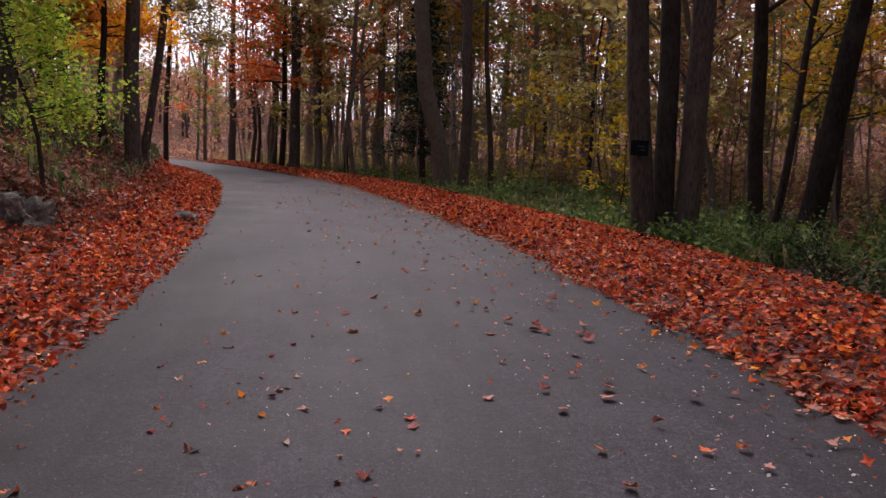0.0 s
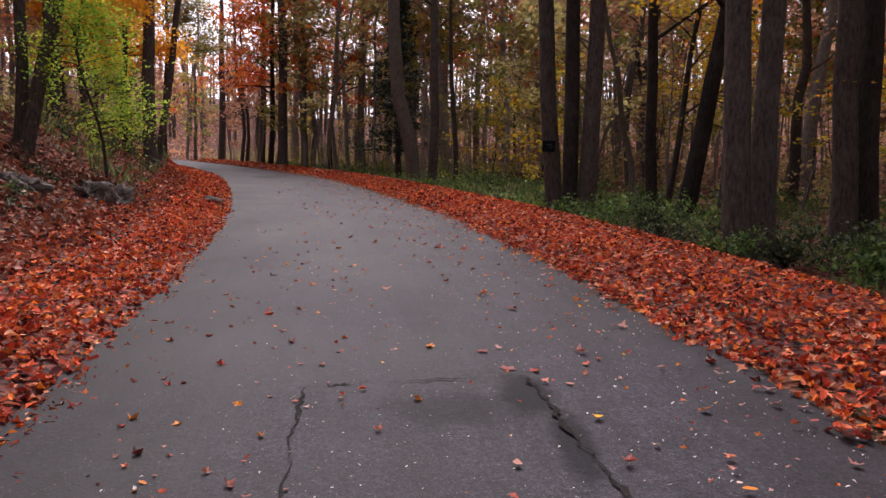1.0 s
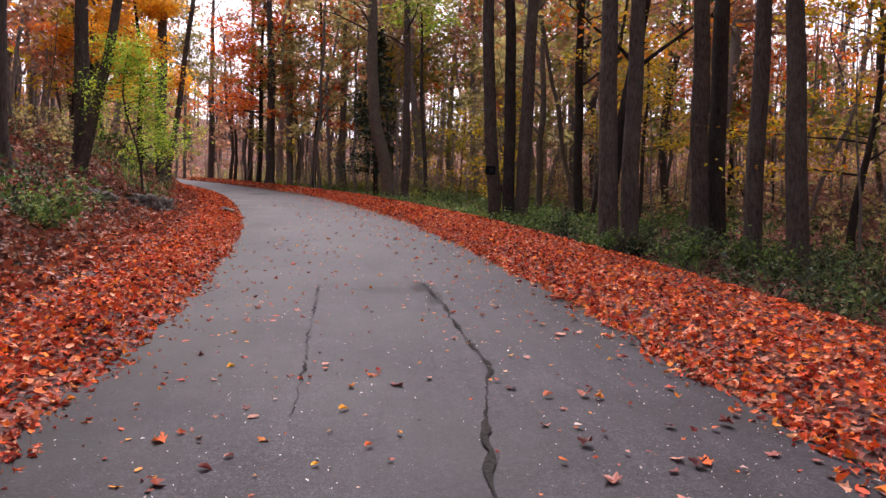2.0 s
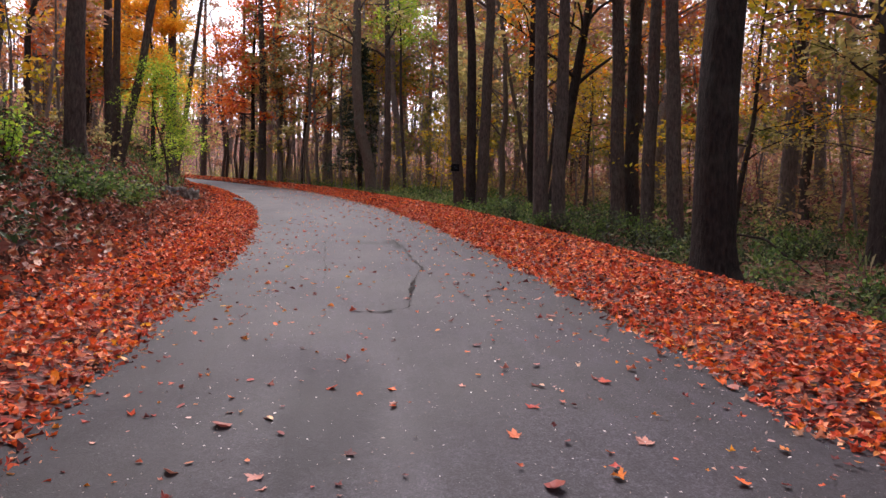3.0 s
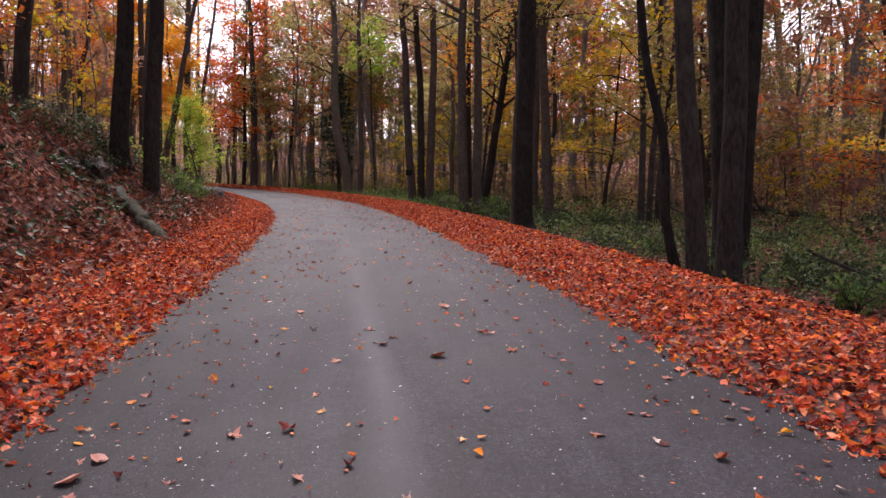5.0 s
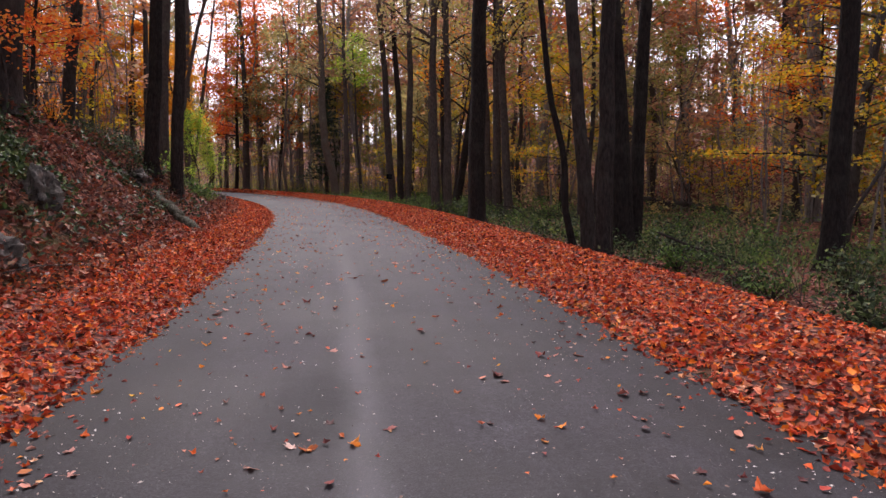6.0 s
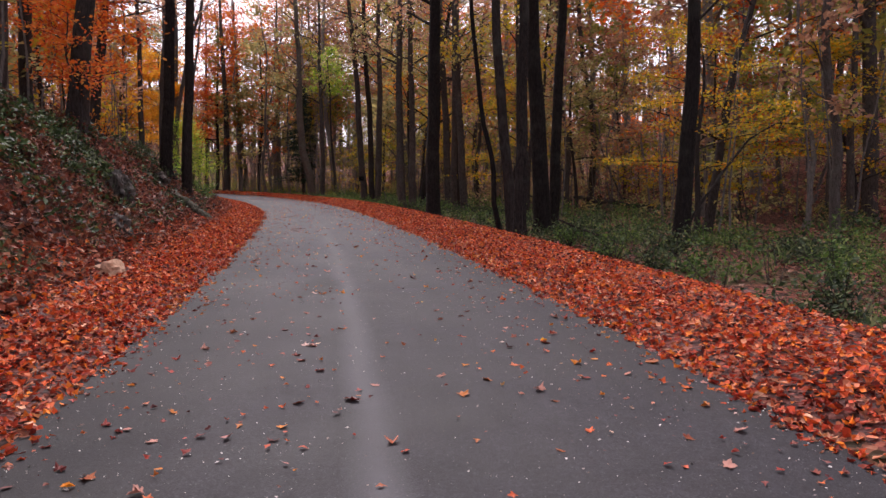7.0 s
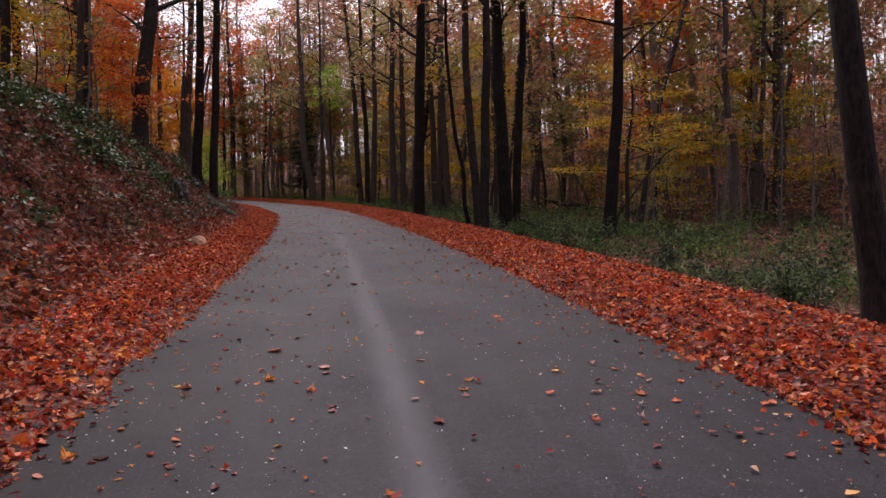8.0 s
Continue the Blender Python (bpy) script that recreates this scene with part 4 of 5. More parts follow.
# crowded trees behind the first trunks, where the slope begins to rise
for q in range(46):
    y = -14 + 52 * (q + rng.uniform(0, 1)) / 46
    x = float(middle(y)) + rng.uniform(13.5, 27)
    if min((x - a) ** 2 + (y - b) ** 2 for a, b in taken) < 1.2:
        continue
    taken.append((x, y))
    ob = copy_thing(KINDS[(1, 4, 7, 2, 4, 6, 1)[q % 7]], pose(0, 0, 0))
    stand(ob, x, y, 0.1, rng.uniform(0, 360), rng.uniform(0.7, 1.05))
# low-crowned trees deep in the wood ahead
for q in range(26):
    x, y = -5 + 25 * (q * 0.618 % 1) + rng.uniform(-1, 1), 33 + 30 * (q + rng.uniform(0, 1)) / 26
    if abs(float(sideways(x, y))) < 5 or glade(x, y) or (abs(x + 0.3) < 2.6 and y < 40) or min((x - a) ** 2 + (y - b) ** 2 for a, b in taken) < 1.0:
        continue
    taken.append((x, y))
    ob = copy_thing(KINDS[(4, 6, 2, 4, 6, 7)[q % 6]], pose(0, 0, 0))
    stand(ob, x, y, 0.1, rng.uniform(0, 360), rng.uniform(0.8, 1.15))
# low-crowned trees above the bank
for q in range(18):
    y = 4 + 30 * (q + rng.uniform(0, 1)) / 18
    x = float(middle(y)) - rng.uniform(10.5, 21)
    if glade(x, y) or min((x - a) ** 2 + (y - b) ** 2 for a, b in taken) < 1.2:
        continue
    taken.append((x, y))
    ob = copy_thing(KINDS[(4, 1, 4, 5, 7, 4)[q % 6]], pose(0, 0, 0))
    stand(ob, x, y, 0.1, rng.uniform(0, 360), rng.uniform(0.65, 0.95))
# trees past the bend close to the road
for y in np.arange(27, 75, 2.6):
    for side in (-1, 1):
        off = side * rng.uniform(4.2, 9.5)
        yy = y + rng.uniform(-1, 1)
        x = float(middle(yy)) + off
        if glade(x, yy) or (abs(x + 0.3) < 3.6 and 22 < yy < 40):
            continue
        ob = copy_thing(KINDS[int(rng.integers(0, len(KINDS)))], pose(0, 0, 0))
        stand(ob, x, yy, 0.1, rng.uniform(0, 360), rng.uniform(0.75, 1.15))

# low saplings between the trunks
SAPLINGS = []
for seed, lm in enumerate((LEAF_YELLOW, LEAF_OLIVE, LEAF_RUST, LEAF_OLIVE, LEAF_YELLOW)):
    rng = np.random.default_rng(400 + seed)
    pieces = grow(rng, 4.5, 0.035, (rng.normal(0, 0.05), 0), 0.2, 0.7, 16, 1.9, 0.45, 520, 0.2, 5, 0.2, None, 0.2, twigs=1, rings=7, cheap=True)
    name = ("yellow", "olive", "rust-brown", "olive", "golden")[seed]
    SAPLINGS.append(stand(plant("sapling", pieces, BARK_DARK, lm, f"thin understory sapling with {name} leaves", "sapling", "saplings of the wood"), *[(13, 14), (16, 22), (-16, 34), (9.5, 24), (19, 5)][seed]))
rng = np.random.default_rng(77)
placed = 0
while placed < 92:
    y = rng.uniform(-14, 75)
    x = 2 + (0.75 * (y + 40)) * rng.uniform(-1, 1)
    s = float(sideways(x, y))
    if -9 < s < 7.5 or abs(x) > 45 or (y < 14 and 0 < s < 13) or (abs(x + 0.3) < 3 and 22 < y < 40):
        continue
    ob = copy_thing(SAPLINGS[int(rng.integers(0, 5))], pose(0, 0, 0))
    stand(ob, x, y, 0.05, rng.uniform(0, 360), rng.uniform(0.6, 1.4))
    placed += 1

# far woods on the rising ground: crowns and trunks too many to count
rng = np.random.default_rng(55)
trunks, crowns = [], []
for _ in range(1500):
    y = rng.uniform(-40, 200)
    x = rng.uniform(-150, 150)
    if -45 < x < 48 and y < 95 or glade(x, y) and y < 105:
        continue
    z = float(land(x, y))
    h = rng.uniform(14, 22) * (0.45 if glade(x, y) and y < 180 else 1.0)
    trunks.append(tube(np.array([[x, y, z - 0.5], [x + rng.normal(0, 0.4), y, z + h * 0.5], [x + rng.normal(0, 0.8), y, z + h]]), [0.28, 0.2, 0.03], 5))
    p = rng.normal(0, 1, (40, 3)) * [2.2, 2.2, h * 0.25] + [x, y, z + h * 0.5]
    crowns.append(p)
far_woods = tagged(new("far_woods"), "distant wooded slope in rust and olive autumn leaves", "woods", kind="stuff")
part("trunks", mesh_of("trunks", *merged(trunks), BARK, True), far_woods)
pos = np.concatenate(crowns)
part("crowns", mesh_of("crowns", *strewn(BLADES, pos, rng.uniform(0.55, 1.2, len(pos)), rng, 0.7), LEAF_RUST), far_woods)


n = 6000
y = rng.uniform(62, 240, n)
x = 0.3 + y * rng.uniform(-0.52, -0.35, n)
keep = np.abs(sideways(x, y)) > 4
x, y = x[keep], y[keep]
pos = np.stack([x, y, land(x, y) + rng.uniform(0, 1, len(x)) ** 1.5 * np.clip((y - 50) * 0.045, 0.8, 5.0)], 1)
tagged(new("hill_brush", mesh_of("hill_brush", *strewn(BLADES, pos, np.clip(y * 0.006, 0.35, 1.1) * rng.uniform(0.6, 1.3, len(x)), rng, 0.7), LEAF_RUST)), "red-brown brush covering the far hillside", "brush", kind="stuff")


# ---- fallen leaves ----
def on_verge(n, y0, y1, side, inner, outer, rng, power=1.0, lift=0.03):
    """Places on the ground from inner to outer, out from the road's edge."""
    y = rng.uniform(y0, y1, n)
    ragged = 0.09 * rumple(y * 0 + side, y, 0.55, 2.0 + side) + 0.06 * rumple(y * 0, y, 0.21, 7.0 - side)
    q = inner + ragged + (outer - inner) * rng.uniform(0, 1, n) ** power
    slope = middle(y + 0.5) - middle(y - 0.5)
    norm = np.sqrt(1 + slope ** 2)
    x, yy = middle(y) + side * (half_width(y) + q) / norm, y - side * (half_width(y) + q) * slope / norm
    z = np.where(q < 0.3, np.maximum(paved(x, yy) - 0.012, land(x, yy)), land(x, yy))
    deep = np.clip((q + 0.1) / 0.7, 0.12, 1.0)
    return np.stack([x, yy, z + rng.uniform(0.2, 1, n) * lift * deep], 1)


def litter(name, spots, size, mat, label, seed, templates=MAPLES, tilt=0.28):
    rng = np.random.default_rng(seed)
    pos = np.concatenate(spots)
    v, f = strewn(templates, pos, size * rng.uniform(0.5, 1.35, len(pos)), rng, tilt)
    return tagged(new(name, mesh_of(name, v, f, mat)), label, "fallen leaves", kind="stuff")


rng = np.random.default_rng(500)
litter("leaf_litter", [on_verge(17000, -38, 9, 1, 0.0, 1.3, rng, 1.0, 0.09), on_verge(900, -37, 9, 1, -0.3, 0.3, rng, 0.6, 0.02), on_verge(5000, -38.5, 9, 1, -0.1, 0.4, rng, 0.9, 0.06)], 0.067, LITTER, "deep drift of red and orange leaves along the verge", 501, MAPLES, 0.46)
litter("leaf_litter", [on_verge(44000, -38, 9, 1, 0.4, 2.75, rng, 1.0, 0.1)], 0.058, OUTER_LITTER, "deep drift of red leaves under the trees' edge", 506, SIMPLE, 0.42)
litter("leaf_litter", [on_verge(15000, -38, 9, -1, 0.0, 1.1, rng, 1.0, 0.09), on_verge(900, -37, 9, -1, -0.3, 0.3, rng, 0.6, 0.02), on_verge(4600, -38.5, 9, -1, -0.08, 0.4, rng, 0.9, 0.06)], 0.067, LITTER, "deep drift of red and orange leaves at the foot of the bank", 502, MAPLES, 0.46)
litter("leaf_litter", [on_verge(30000, -38, 9, -1, 0.4, 2.0, rng, 1.15, 0.1)], 0.058, OUTER_LITTER, "red leaves heaped against the foot of the bank", 507, SIMPLE, 0.5)
litter("leaf_litter", [on_verge(20000, 9, 27, 1, 0.0, 2.9, rng, 1.0, 0.09), on_verge(11000, 9, 27, -1, 0.0, 2.3, rng, 1.0, 0.09)], 0.078, OUTER_LITTER, "red leaf drifts along the road towards the bend", 503, FOLDED, 0.45)
litter("leaf_litter", [on_verge(5000, 27, 62, 1, 0.0, 2.9, rng, 1.0, 0.07), on_verge(3500, 27, 62, -1, 0.0, 2.2, rng, 1.0, 0.07)], 0.16, OUTER_LITTER, "red leaf drifts along the road past the bend", 508, FOLDED, 0.4)
litter("bank_leaves", [on_verge(37000, -36, 24, -1, 1.4, 8.0, rng, 1.35, 0.1)], 0.105, BANK_LITTER, "dark brown and red leaves covering the bank", 504, SIMPLE, 0.6)
litter("wood_leaves", [on_verge(17000, -34, 34, 1, 2.4, 13, rng, 1.5, 0.05)], 0.11, WOOD_LITTER, "brown leaves on the forest floor", 505, SIMPLE)

# pressed old leaves under the loose ones, darkened to paint shade into the gaps
k = Mat("pressed_leaves", 0.75, 0.3)
vec = k.mapped()
warp = k.mix(0.04, vec, k.voronoi(vec, 5.0, "Color"))
one = k.node("SeparateColor")
k.link(k.voronoi(warp, 17.0, "Color"), one.inputs[0])
c = k.ramp(one.outputs[0], [(0.0, (0.02, 0.009, 0.008)), (0.35, (0.07, 0.017, 0.013)), (0.6, (0.18, 0.035, 0.022)), (0.75, (0.05, 0.014, 0.012)), (0.9, (0.3, 0.07, 0.035)), (1.0, (0.36, 0.17, 0.11))])
c = k.mix(1.0, c, k.ramp(k.noise(vec, 2.2, 4), [(0.3, grey(0.6)), (0.7, grey(1.1))]), "MULTIPLY")
k.color(c)
k.bump(k.voronoi(warp, 17.0), 0.9, 0.04)
PRESSED = k.m
for side, wide in ((1, 2.75), (-1, 1.7)):
    my, mq = np.arange(-40, 60, 0.25), np.linspace(0, 1, 12)
    Q, V = np.meshgrid(mq, my, indexing="ij")
    W = 0.04 + Q * (wide + 0.25 * rumple(V * 0, V, 0.9, 4.0 + side) + 0.12 * rumple(V * 0, V, 0.3, 9.0))
    slope = middle(V + 0.5) - middle(V - 0.5)
    norm = np.sqrt(1 + slope ** 2)
    MX, MY = middle(V) + side * (half_width(V) + W) / norm, V - side * (half_width(V) + W) * slope / norm
    MZ = np.where(Q < 0.01, level(MY) - 0.075, land(MX, MY) + 0.018 - 0.05 * (Q > 0.95))
    i, j = np.meshgrid(np.arange(11), np.arange(len(my) - 1), indexing="ij")
    n = len(my)
    faces = np.stack([i * n + j, (i + 1) * n + j, (i + 1) * n + j + 1, i * n + j + 1], -1).reshape(-1, 4)
    if side < 0:
        faces = faces[:, ::-1]
    tagged(new("leaf_mat", mesh_of("leaf_mat", np.stack([MX, MY, MZ], -1).reshape(-1, 3), faces, PRESSED, True)), "pressed carpet of old red-brown leaves along the road", "fallen leaves", kind="stuff")


def sticks(name, n, y0, y1, side, inner, outer, label, seed, long=0.5, up=0.35):
    """Dead twigs, roots and vine ends lying about or poking up."""
    rng = np.random.default_rng(seed)
    out = []
    for p in on_verge(n, y0, y1, side, inner, outer, rng, 1.0, 0.04):
        path = limb_path(rng, p, rng.uniform(0, 6.28), rng.normal(up, 0.4), long * rng.uniform(0.4, 1.8), 0.4, 5)
        out.append(tube(path, np.linspace(rng.uniform(0.004, 0.014), 0.002, 5), 3))
    return tagged(new(name, mesh_of(name, *merged(out), BARK, True)), label, "twigs", kind="stuff")


sticks("dead_twigs", 1300, -34, 22, -1, 1.5, 7.5, "dead twigs and roots on the bank", 510)
sticks("dead_twigs", 1100, -32, 30, 1, 2.6, 12, "dead twigs and stalks under the trees", 511, 0.7, 0.9)

# single leaves lying on the asphalt
rng = np.random.default_rng(600)
SPOTS = [(-0.69, 3.65), (-0.4, 3.13), (1.1, 3.71), (-0.09, 7.54), (0.76, 7.28), (0.83, 3.48), (1.24, 5.28), (-0.83, 3.16), (1.57, 3.11), (-1.35, 2.82),
         (2.08, -11.92), (2.75, -11.91), (3.22, -11.86), (1.11, -11.69), (3.38, -11.13), (1.13, -10.41), (1.37, -6.74), (1.72, -6.08), (2.39, -10.42), (0.67, -11.71),
         (1.1, -12.62), (3.65, -24.43), (3.65, -24.9), (4.23, -25.37), (2.61, -25.2), (4.45, -26.0), (1.06, -23.41), (2.24, -24.4), (4.45, -24.93), (2.12, -24.85),
         (2.29, -16.38), (3.09, -16.18), (3.3, -15.73), (1.58, -15.56), (2.41, -16.9), (2.62, -15.04), (3.03, -15.34)]
while len(SPOTS) < 298:
    y = rng.uniform(-35.5, 16)
    s = float(half_width(y)) * (1 - rng.beta(1.0, 1.3)) * rng.choice([-1, 1])
    SPOTS.append((float(middle(y)) + s, y))


def lobed(rng, curl):
    """A five-lobed maple leaf about 1 across with toothed lobes, curled rims and a stalk."""
    tips = np.radians([90, 32, 148, -22, 202]) + rng.normal(0, 0.06, 5)
    reach = np.array([0.56, 0.53, 0.53, 0.36, 0.36]) * rng.uniform(0.9, 1.1, 5)
    ring = []
    for q in (3, 1, 0, 2, 4):
        a, r = tips[q], reach[q]
        ring += [(a - 0.32, r * 0.76), (a - 0.15, r * 0.82), (a, r), (a + 0.15, r * 0.82), (a + 0.32, r * 0.76)]
        if q != 4:
            ring.append((a + 0.5, r * 0.56))
    ring.append((radians(-90), 0.1))
    a, r = np.array(ring).T
    x, y = r * np.cos(a), r * np.sin(a)
    bend = rng.uniform(0.2, 1.0)
    z = curl * (1.5 * bend * x * x + rng.uniform(-0.4, 1.2) * y * y + 0.5 * r * r * np.sin(2 * a + rng.uniform(0, 6)) + rng.normal(0, 0.025, len(a)))
    v = np.concatenate([[[0, 0, 0]], np.stack([x, y, z], 1), [[-0.012, -0.08, 0.0], [0.012, -0.08, 0.0], [0.06, -0.5, 0.1 * curl]]])
    v[:, 2] -= v[:, 2].min()
    n = len(a)
    return v, np.array([[0, 1 + q, 1 + (q + 1) % n] for q in range(n)] + [[n + 1, n + 3, n + 2]])


LEAVES = [mesh_of("fallen_leaf", v * np.array([0.115, 0.115, 0.075]), f, ROAD_LEAF) for v, f in [lobed(rng, c) for c in (0.4, 0.7, 1.0, 1.3, 1.7, 0.9, 0.55, 1.2)] + [oval(rng, c) for c in (0.6, 1.0)]]
for x, y in SPOTS:
    ob = tagged(new("fallen_leaf", LEAVES[int(rng.integers(0, 10))]), "curled red-brown maple leaf lying on the asphalt", "leaf", "leaves on the road")
    kk = rng.uniform(0.55, 1.15)
    ob.matrix_basis = pose(x, y, float(paved(x, y)) - 0.003, rng.normal(0, 9), rng.normal(0, 9), rng.uniform(0, 360)) @ Matrix.Diagonal((kk, kk, kk, 1))

# many more leaves, too many to count
n = 620
y = rng.uniform(-36.5, 24, n)
x = middle(y) + half_width(y) * (1 - rng.beta(1.0, 1.5, n)) * rng.choice([-1, 1], n)
tagged(new("strewn_leaves", mesh_of("strewn_leaves", *strewn([lobed(rng, c) for c in (0.6, 1.0, 1.5)], np.stack([x, y, paved(x, y) - 0.002], 1), 0.05 + 0.06 * rng.uniform(0, 1, n), rng, 0.1), ROAD_LEAF)), "small curled leaves strewn over the asphalt", "fallen leaves", kind="stuff")

# crumbs of leaf, gravel and seed
n = 15000
y = rng.uniform(-36, 25, n)
s = half_width(y) * (1 - rng.beta(0.7, 1.5, n)) * rng.choice([-1, 1], n)
x = middle(y) + s
pos = np.stack([x, y, paved(x, y) + 0.004], 1)
y = rng.uniform(-36, 12, 4500)
x = middle(y) + half_width(y) * rng.uniform(-0.95, 0.95, 4500)
pos = np.concatenate([pos, np.stack([x, y, paved(x, y) + 0.004], 1)])
v, f = strewn(BLADES, pos, np.concatenate([0.008 + 0.026 * rng.beta(1, 3, n), 0.006 + 0.010 * rng.beta(1, 2, 4500)]), rng, 0.3)
n2 = 4200
y = rng.uniform(-36, 25, n2)
x = middle(y) + half_width(y) * (1 - rng.beta(0.8, 1.5, n2)) * rng.choice([-1, 1], n2)
tagged(new("leaf_scraps", mesh_of("leaf_scraps", *strewn(MAPLES, np.stack([x, y, paved(x, y) + 0.008], 1), 0.022 + 0.06 * rng.beta(1, 2, n2), rng, 0.12), ROAD_LEAF)), "torn scraps of red and orange leaf on the asphalt", "leaf scraps", kind="stuff")
tagged(new("grit", mesh_of("grit", v, f, GRIT)), "pale crumbs of gravel and leaf on the asphalt", "grit", kind="stuff")


# ---- undergrowth ----
def clumps(name, n, y0, y1, side, inner, outer, mat, label, seed, leaf=0.07, tall=0.35, per=46, power=1.0, gap=0.0):
    rng = np.random.default_rng(seed)
    c = on_verge(n, y0, y1, side, inner, outer, rng, power, 0.0)
    c = c[rumple(c[:, 0], c[:, 1], 1.7, seed) > gap - 0.6]
    n = len(c)
    r = rng.uniform(0.15, 0.45, n)
    d = rng.normal(0, 1, (n, per, 3))
    d /= np.linalg.norm(d, axis=2)[..., None]
    d *= rng.uniform(0.3, 1, (n, per, 1)) ** 0.6
    d[..., 2] = np.abs(d[..., 2])
    pos = c[:, None] + d * np.stack([r, r, tall * rng.uniform(0.4, 1.4, n)], 1)[:, None]
    pos = pos.reshape(-1, 3)
    v, f = strewn(BLADES, pos, leaf * rng.uniform(0.6, 1.4, len(pos)), rng, 0.6)
    return tagged(new(name, mesh_of(name, v, f, mat)), label, "undergrowth", kind="stuff")


clumps("undergrowth", 1700, -32, 8, 1, 3.25, 9, LEAF_UNDER, "low green undergrowth under the trees", 700, 0.085, 0.5, 36, 0.85, 0.68)
clumps("undergrowth", 700, -32, 12, 1, 3.2, 10, LEAF_GREEN, "pale green grass and seedlings under the trees", 719, 0.075, 0.65, 34, 0.7, 0.7)
clumps("undergrowth", 1300, 8, 55, 1, 2.8, 12, LEAF_GREEN, "low green undergrowth along the bend", 701, 0.13, 0.55, 30, 1.3, 0.35)
clumps("undergrowth", 800, -30, 20, 1, 7, 19, LEAF_UNDER, "patchy green undergrowth deep in the wood", 702, 0.12, 0.5, 30, 1.0, 0.5)
clumps("ivy", 900, -34, -15.5, -1, 3.7, 7.5, LEAF_IVY, "dark green ivy on top of the bank", 703, 0.1, 0.45, 48, 0.9, 0.15)
clumps("undergrowth", 420, -8, 6, -1, 3.0, 6.5, LEAF_UNDER, "green brush on the bank below the trunks", 704, 0.075, 0.45, 44)
clumps("undergrowth", 500, 6, 45, -1, 2.4, 7, LEAF_UNDER, "olive brush on the bank by the bend", 705, 0.09, 0.35, 36, 1.0, 0.3)


# thicket tones raised to paint light and haze into the deep wood
THICKET = leaf_material("thicket_leaf", [(0.0, (0.16, 0.1, 0.07)), (0.35, (0.32, 0.19, 0.13)), (0.65, (0.48, 0.3, 0.19)), (0.85, (0.56, 0.4, 0.18)), (1.0, (0.5, 0.46, 0.2))], 0.55)
HILL_LEAF = leaf_material("hill_leaf", [(0.0, (0.14, 0.06, 0.052)), (0.35, (0.3, 0.12, 0.1)), (0.65, (0.46, 0.18, 0.14)), (0.85, (0.54, 0.25, 0.14)), (1.0, (0.5, 0.4, 0.2))], 0.5)
BRUSH = leaf_material("dead_brush", [(0.0, (0.03, 0.016, 0.013)), (0.3, (0.1, 0.036, 0.027)), (0.55, (0.24, 0.075, 0.05)), (0.75, (0.3, 0.1, 0.04)), (0.9, (0.08, 0.08, 0.03)), (1.0, (0.2, 0.2, 0.05))], 0.25)
clumps("brush", 1500, -35, 14, -1, 2.0, 7.0, BRUSH, "tangled brown bramble and dead fern on the bank", 710, 0.1, 0.34, 28, 1.0, 0.35)
clumps("brush", 520, -37, -17, -1, 1.9, 5.0, BRUSH, "rust-brown fern and bramble on the bank", 732, 0.075, 0.3, 34, 1.0, 0.3)
clumps("ivy", 300, -25, -13.5, -1, 3.0, 4.8, LEAF_IVY, "dense dark ivy hanging over the bank", 731, 0.1, 0.4, 44, 1.0, 0.1)
clumps("ivy", 300, -34, -3, -1, 2.2, 4.5, LEAF_IVY, "trailing dark ivy on the face of the bank", 711, 0.11, 0.25, 26, 1.0, 0.5)
clumps("undergrowth", 760, -30, 14, 1, 3.4, 12, LEAF_GREEN, "taller green brush under the trees", 712, 0.09, 0.8, 36, 1.0, 0.75)


clumps("brush", 900, -12, 45, 1, 10, 30, LEAF_OLIVE, "brown and olive brush deep in the wood", 713, 0.15, 1.3, 26, 0.8, 0.1)
clumps("brush", 260, 8, 45, -1, 4, 14, LEAF_OLIVE, "brown and olive brush above the bank", 714, 0.14, 1.1, 26, 0.8, 0.1)


clumps("thicket", 800, 4, 70, 1, 9, 40, THICKET, "brown leafless thicket deep in the wood", 715, 0.2, 2.4, 26, 0.8, -0.2)
clumps("thicket", 620, 22, 75, 1, 4.5, 16, LEAF_SPRIG, "olive thicket along the bend", 716, 0.14, 2.0, 28, 1.2, 0.1)
clumps("thicket", 420, 20, 75, -1, 4.0, 24, THICKET, "brown thicket on the inner side of the bend", 717, 0.2, 1.8, 26, 1.0, 0.0)
clumps("thicket", 380, -30, 20, -1, 8, 26, THICKET, "brown thicket above the bank", 718, 0.18, 1.8, 26, 1.0, 0.0)


clumps("thicket", 800, -25, 60, 1, 15, 48, HILL_LEAF, "dense brown thicket covering the hillside", 730, 0.24, 2.2, 22, 0.8, -0.2)


GRASSES = [(np.array([[-0.025, 0, 0], [0.025, 0, 0], [0.05 + 0.05 * q, 0.02, 0.62], [0.15 + 0.12 * q, 0.04, 0.98 - 0.1 * q]]), np.array([[0, 1, 2], [0, 2, 3]])) for q in range(3)]


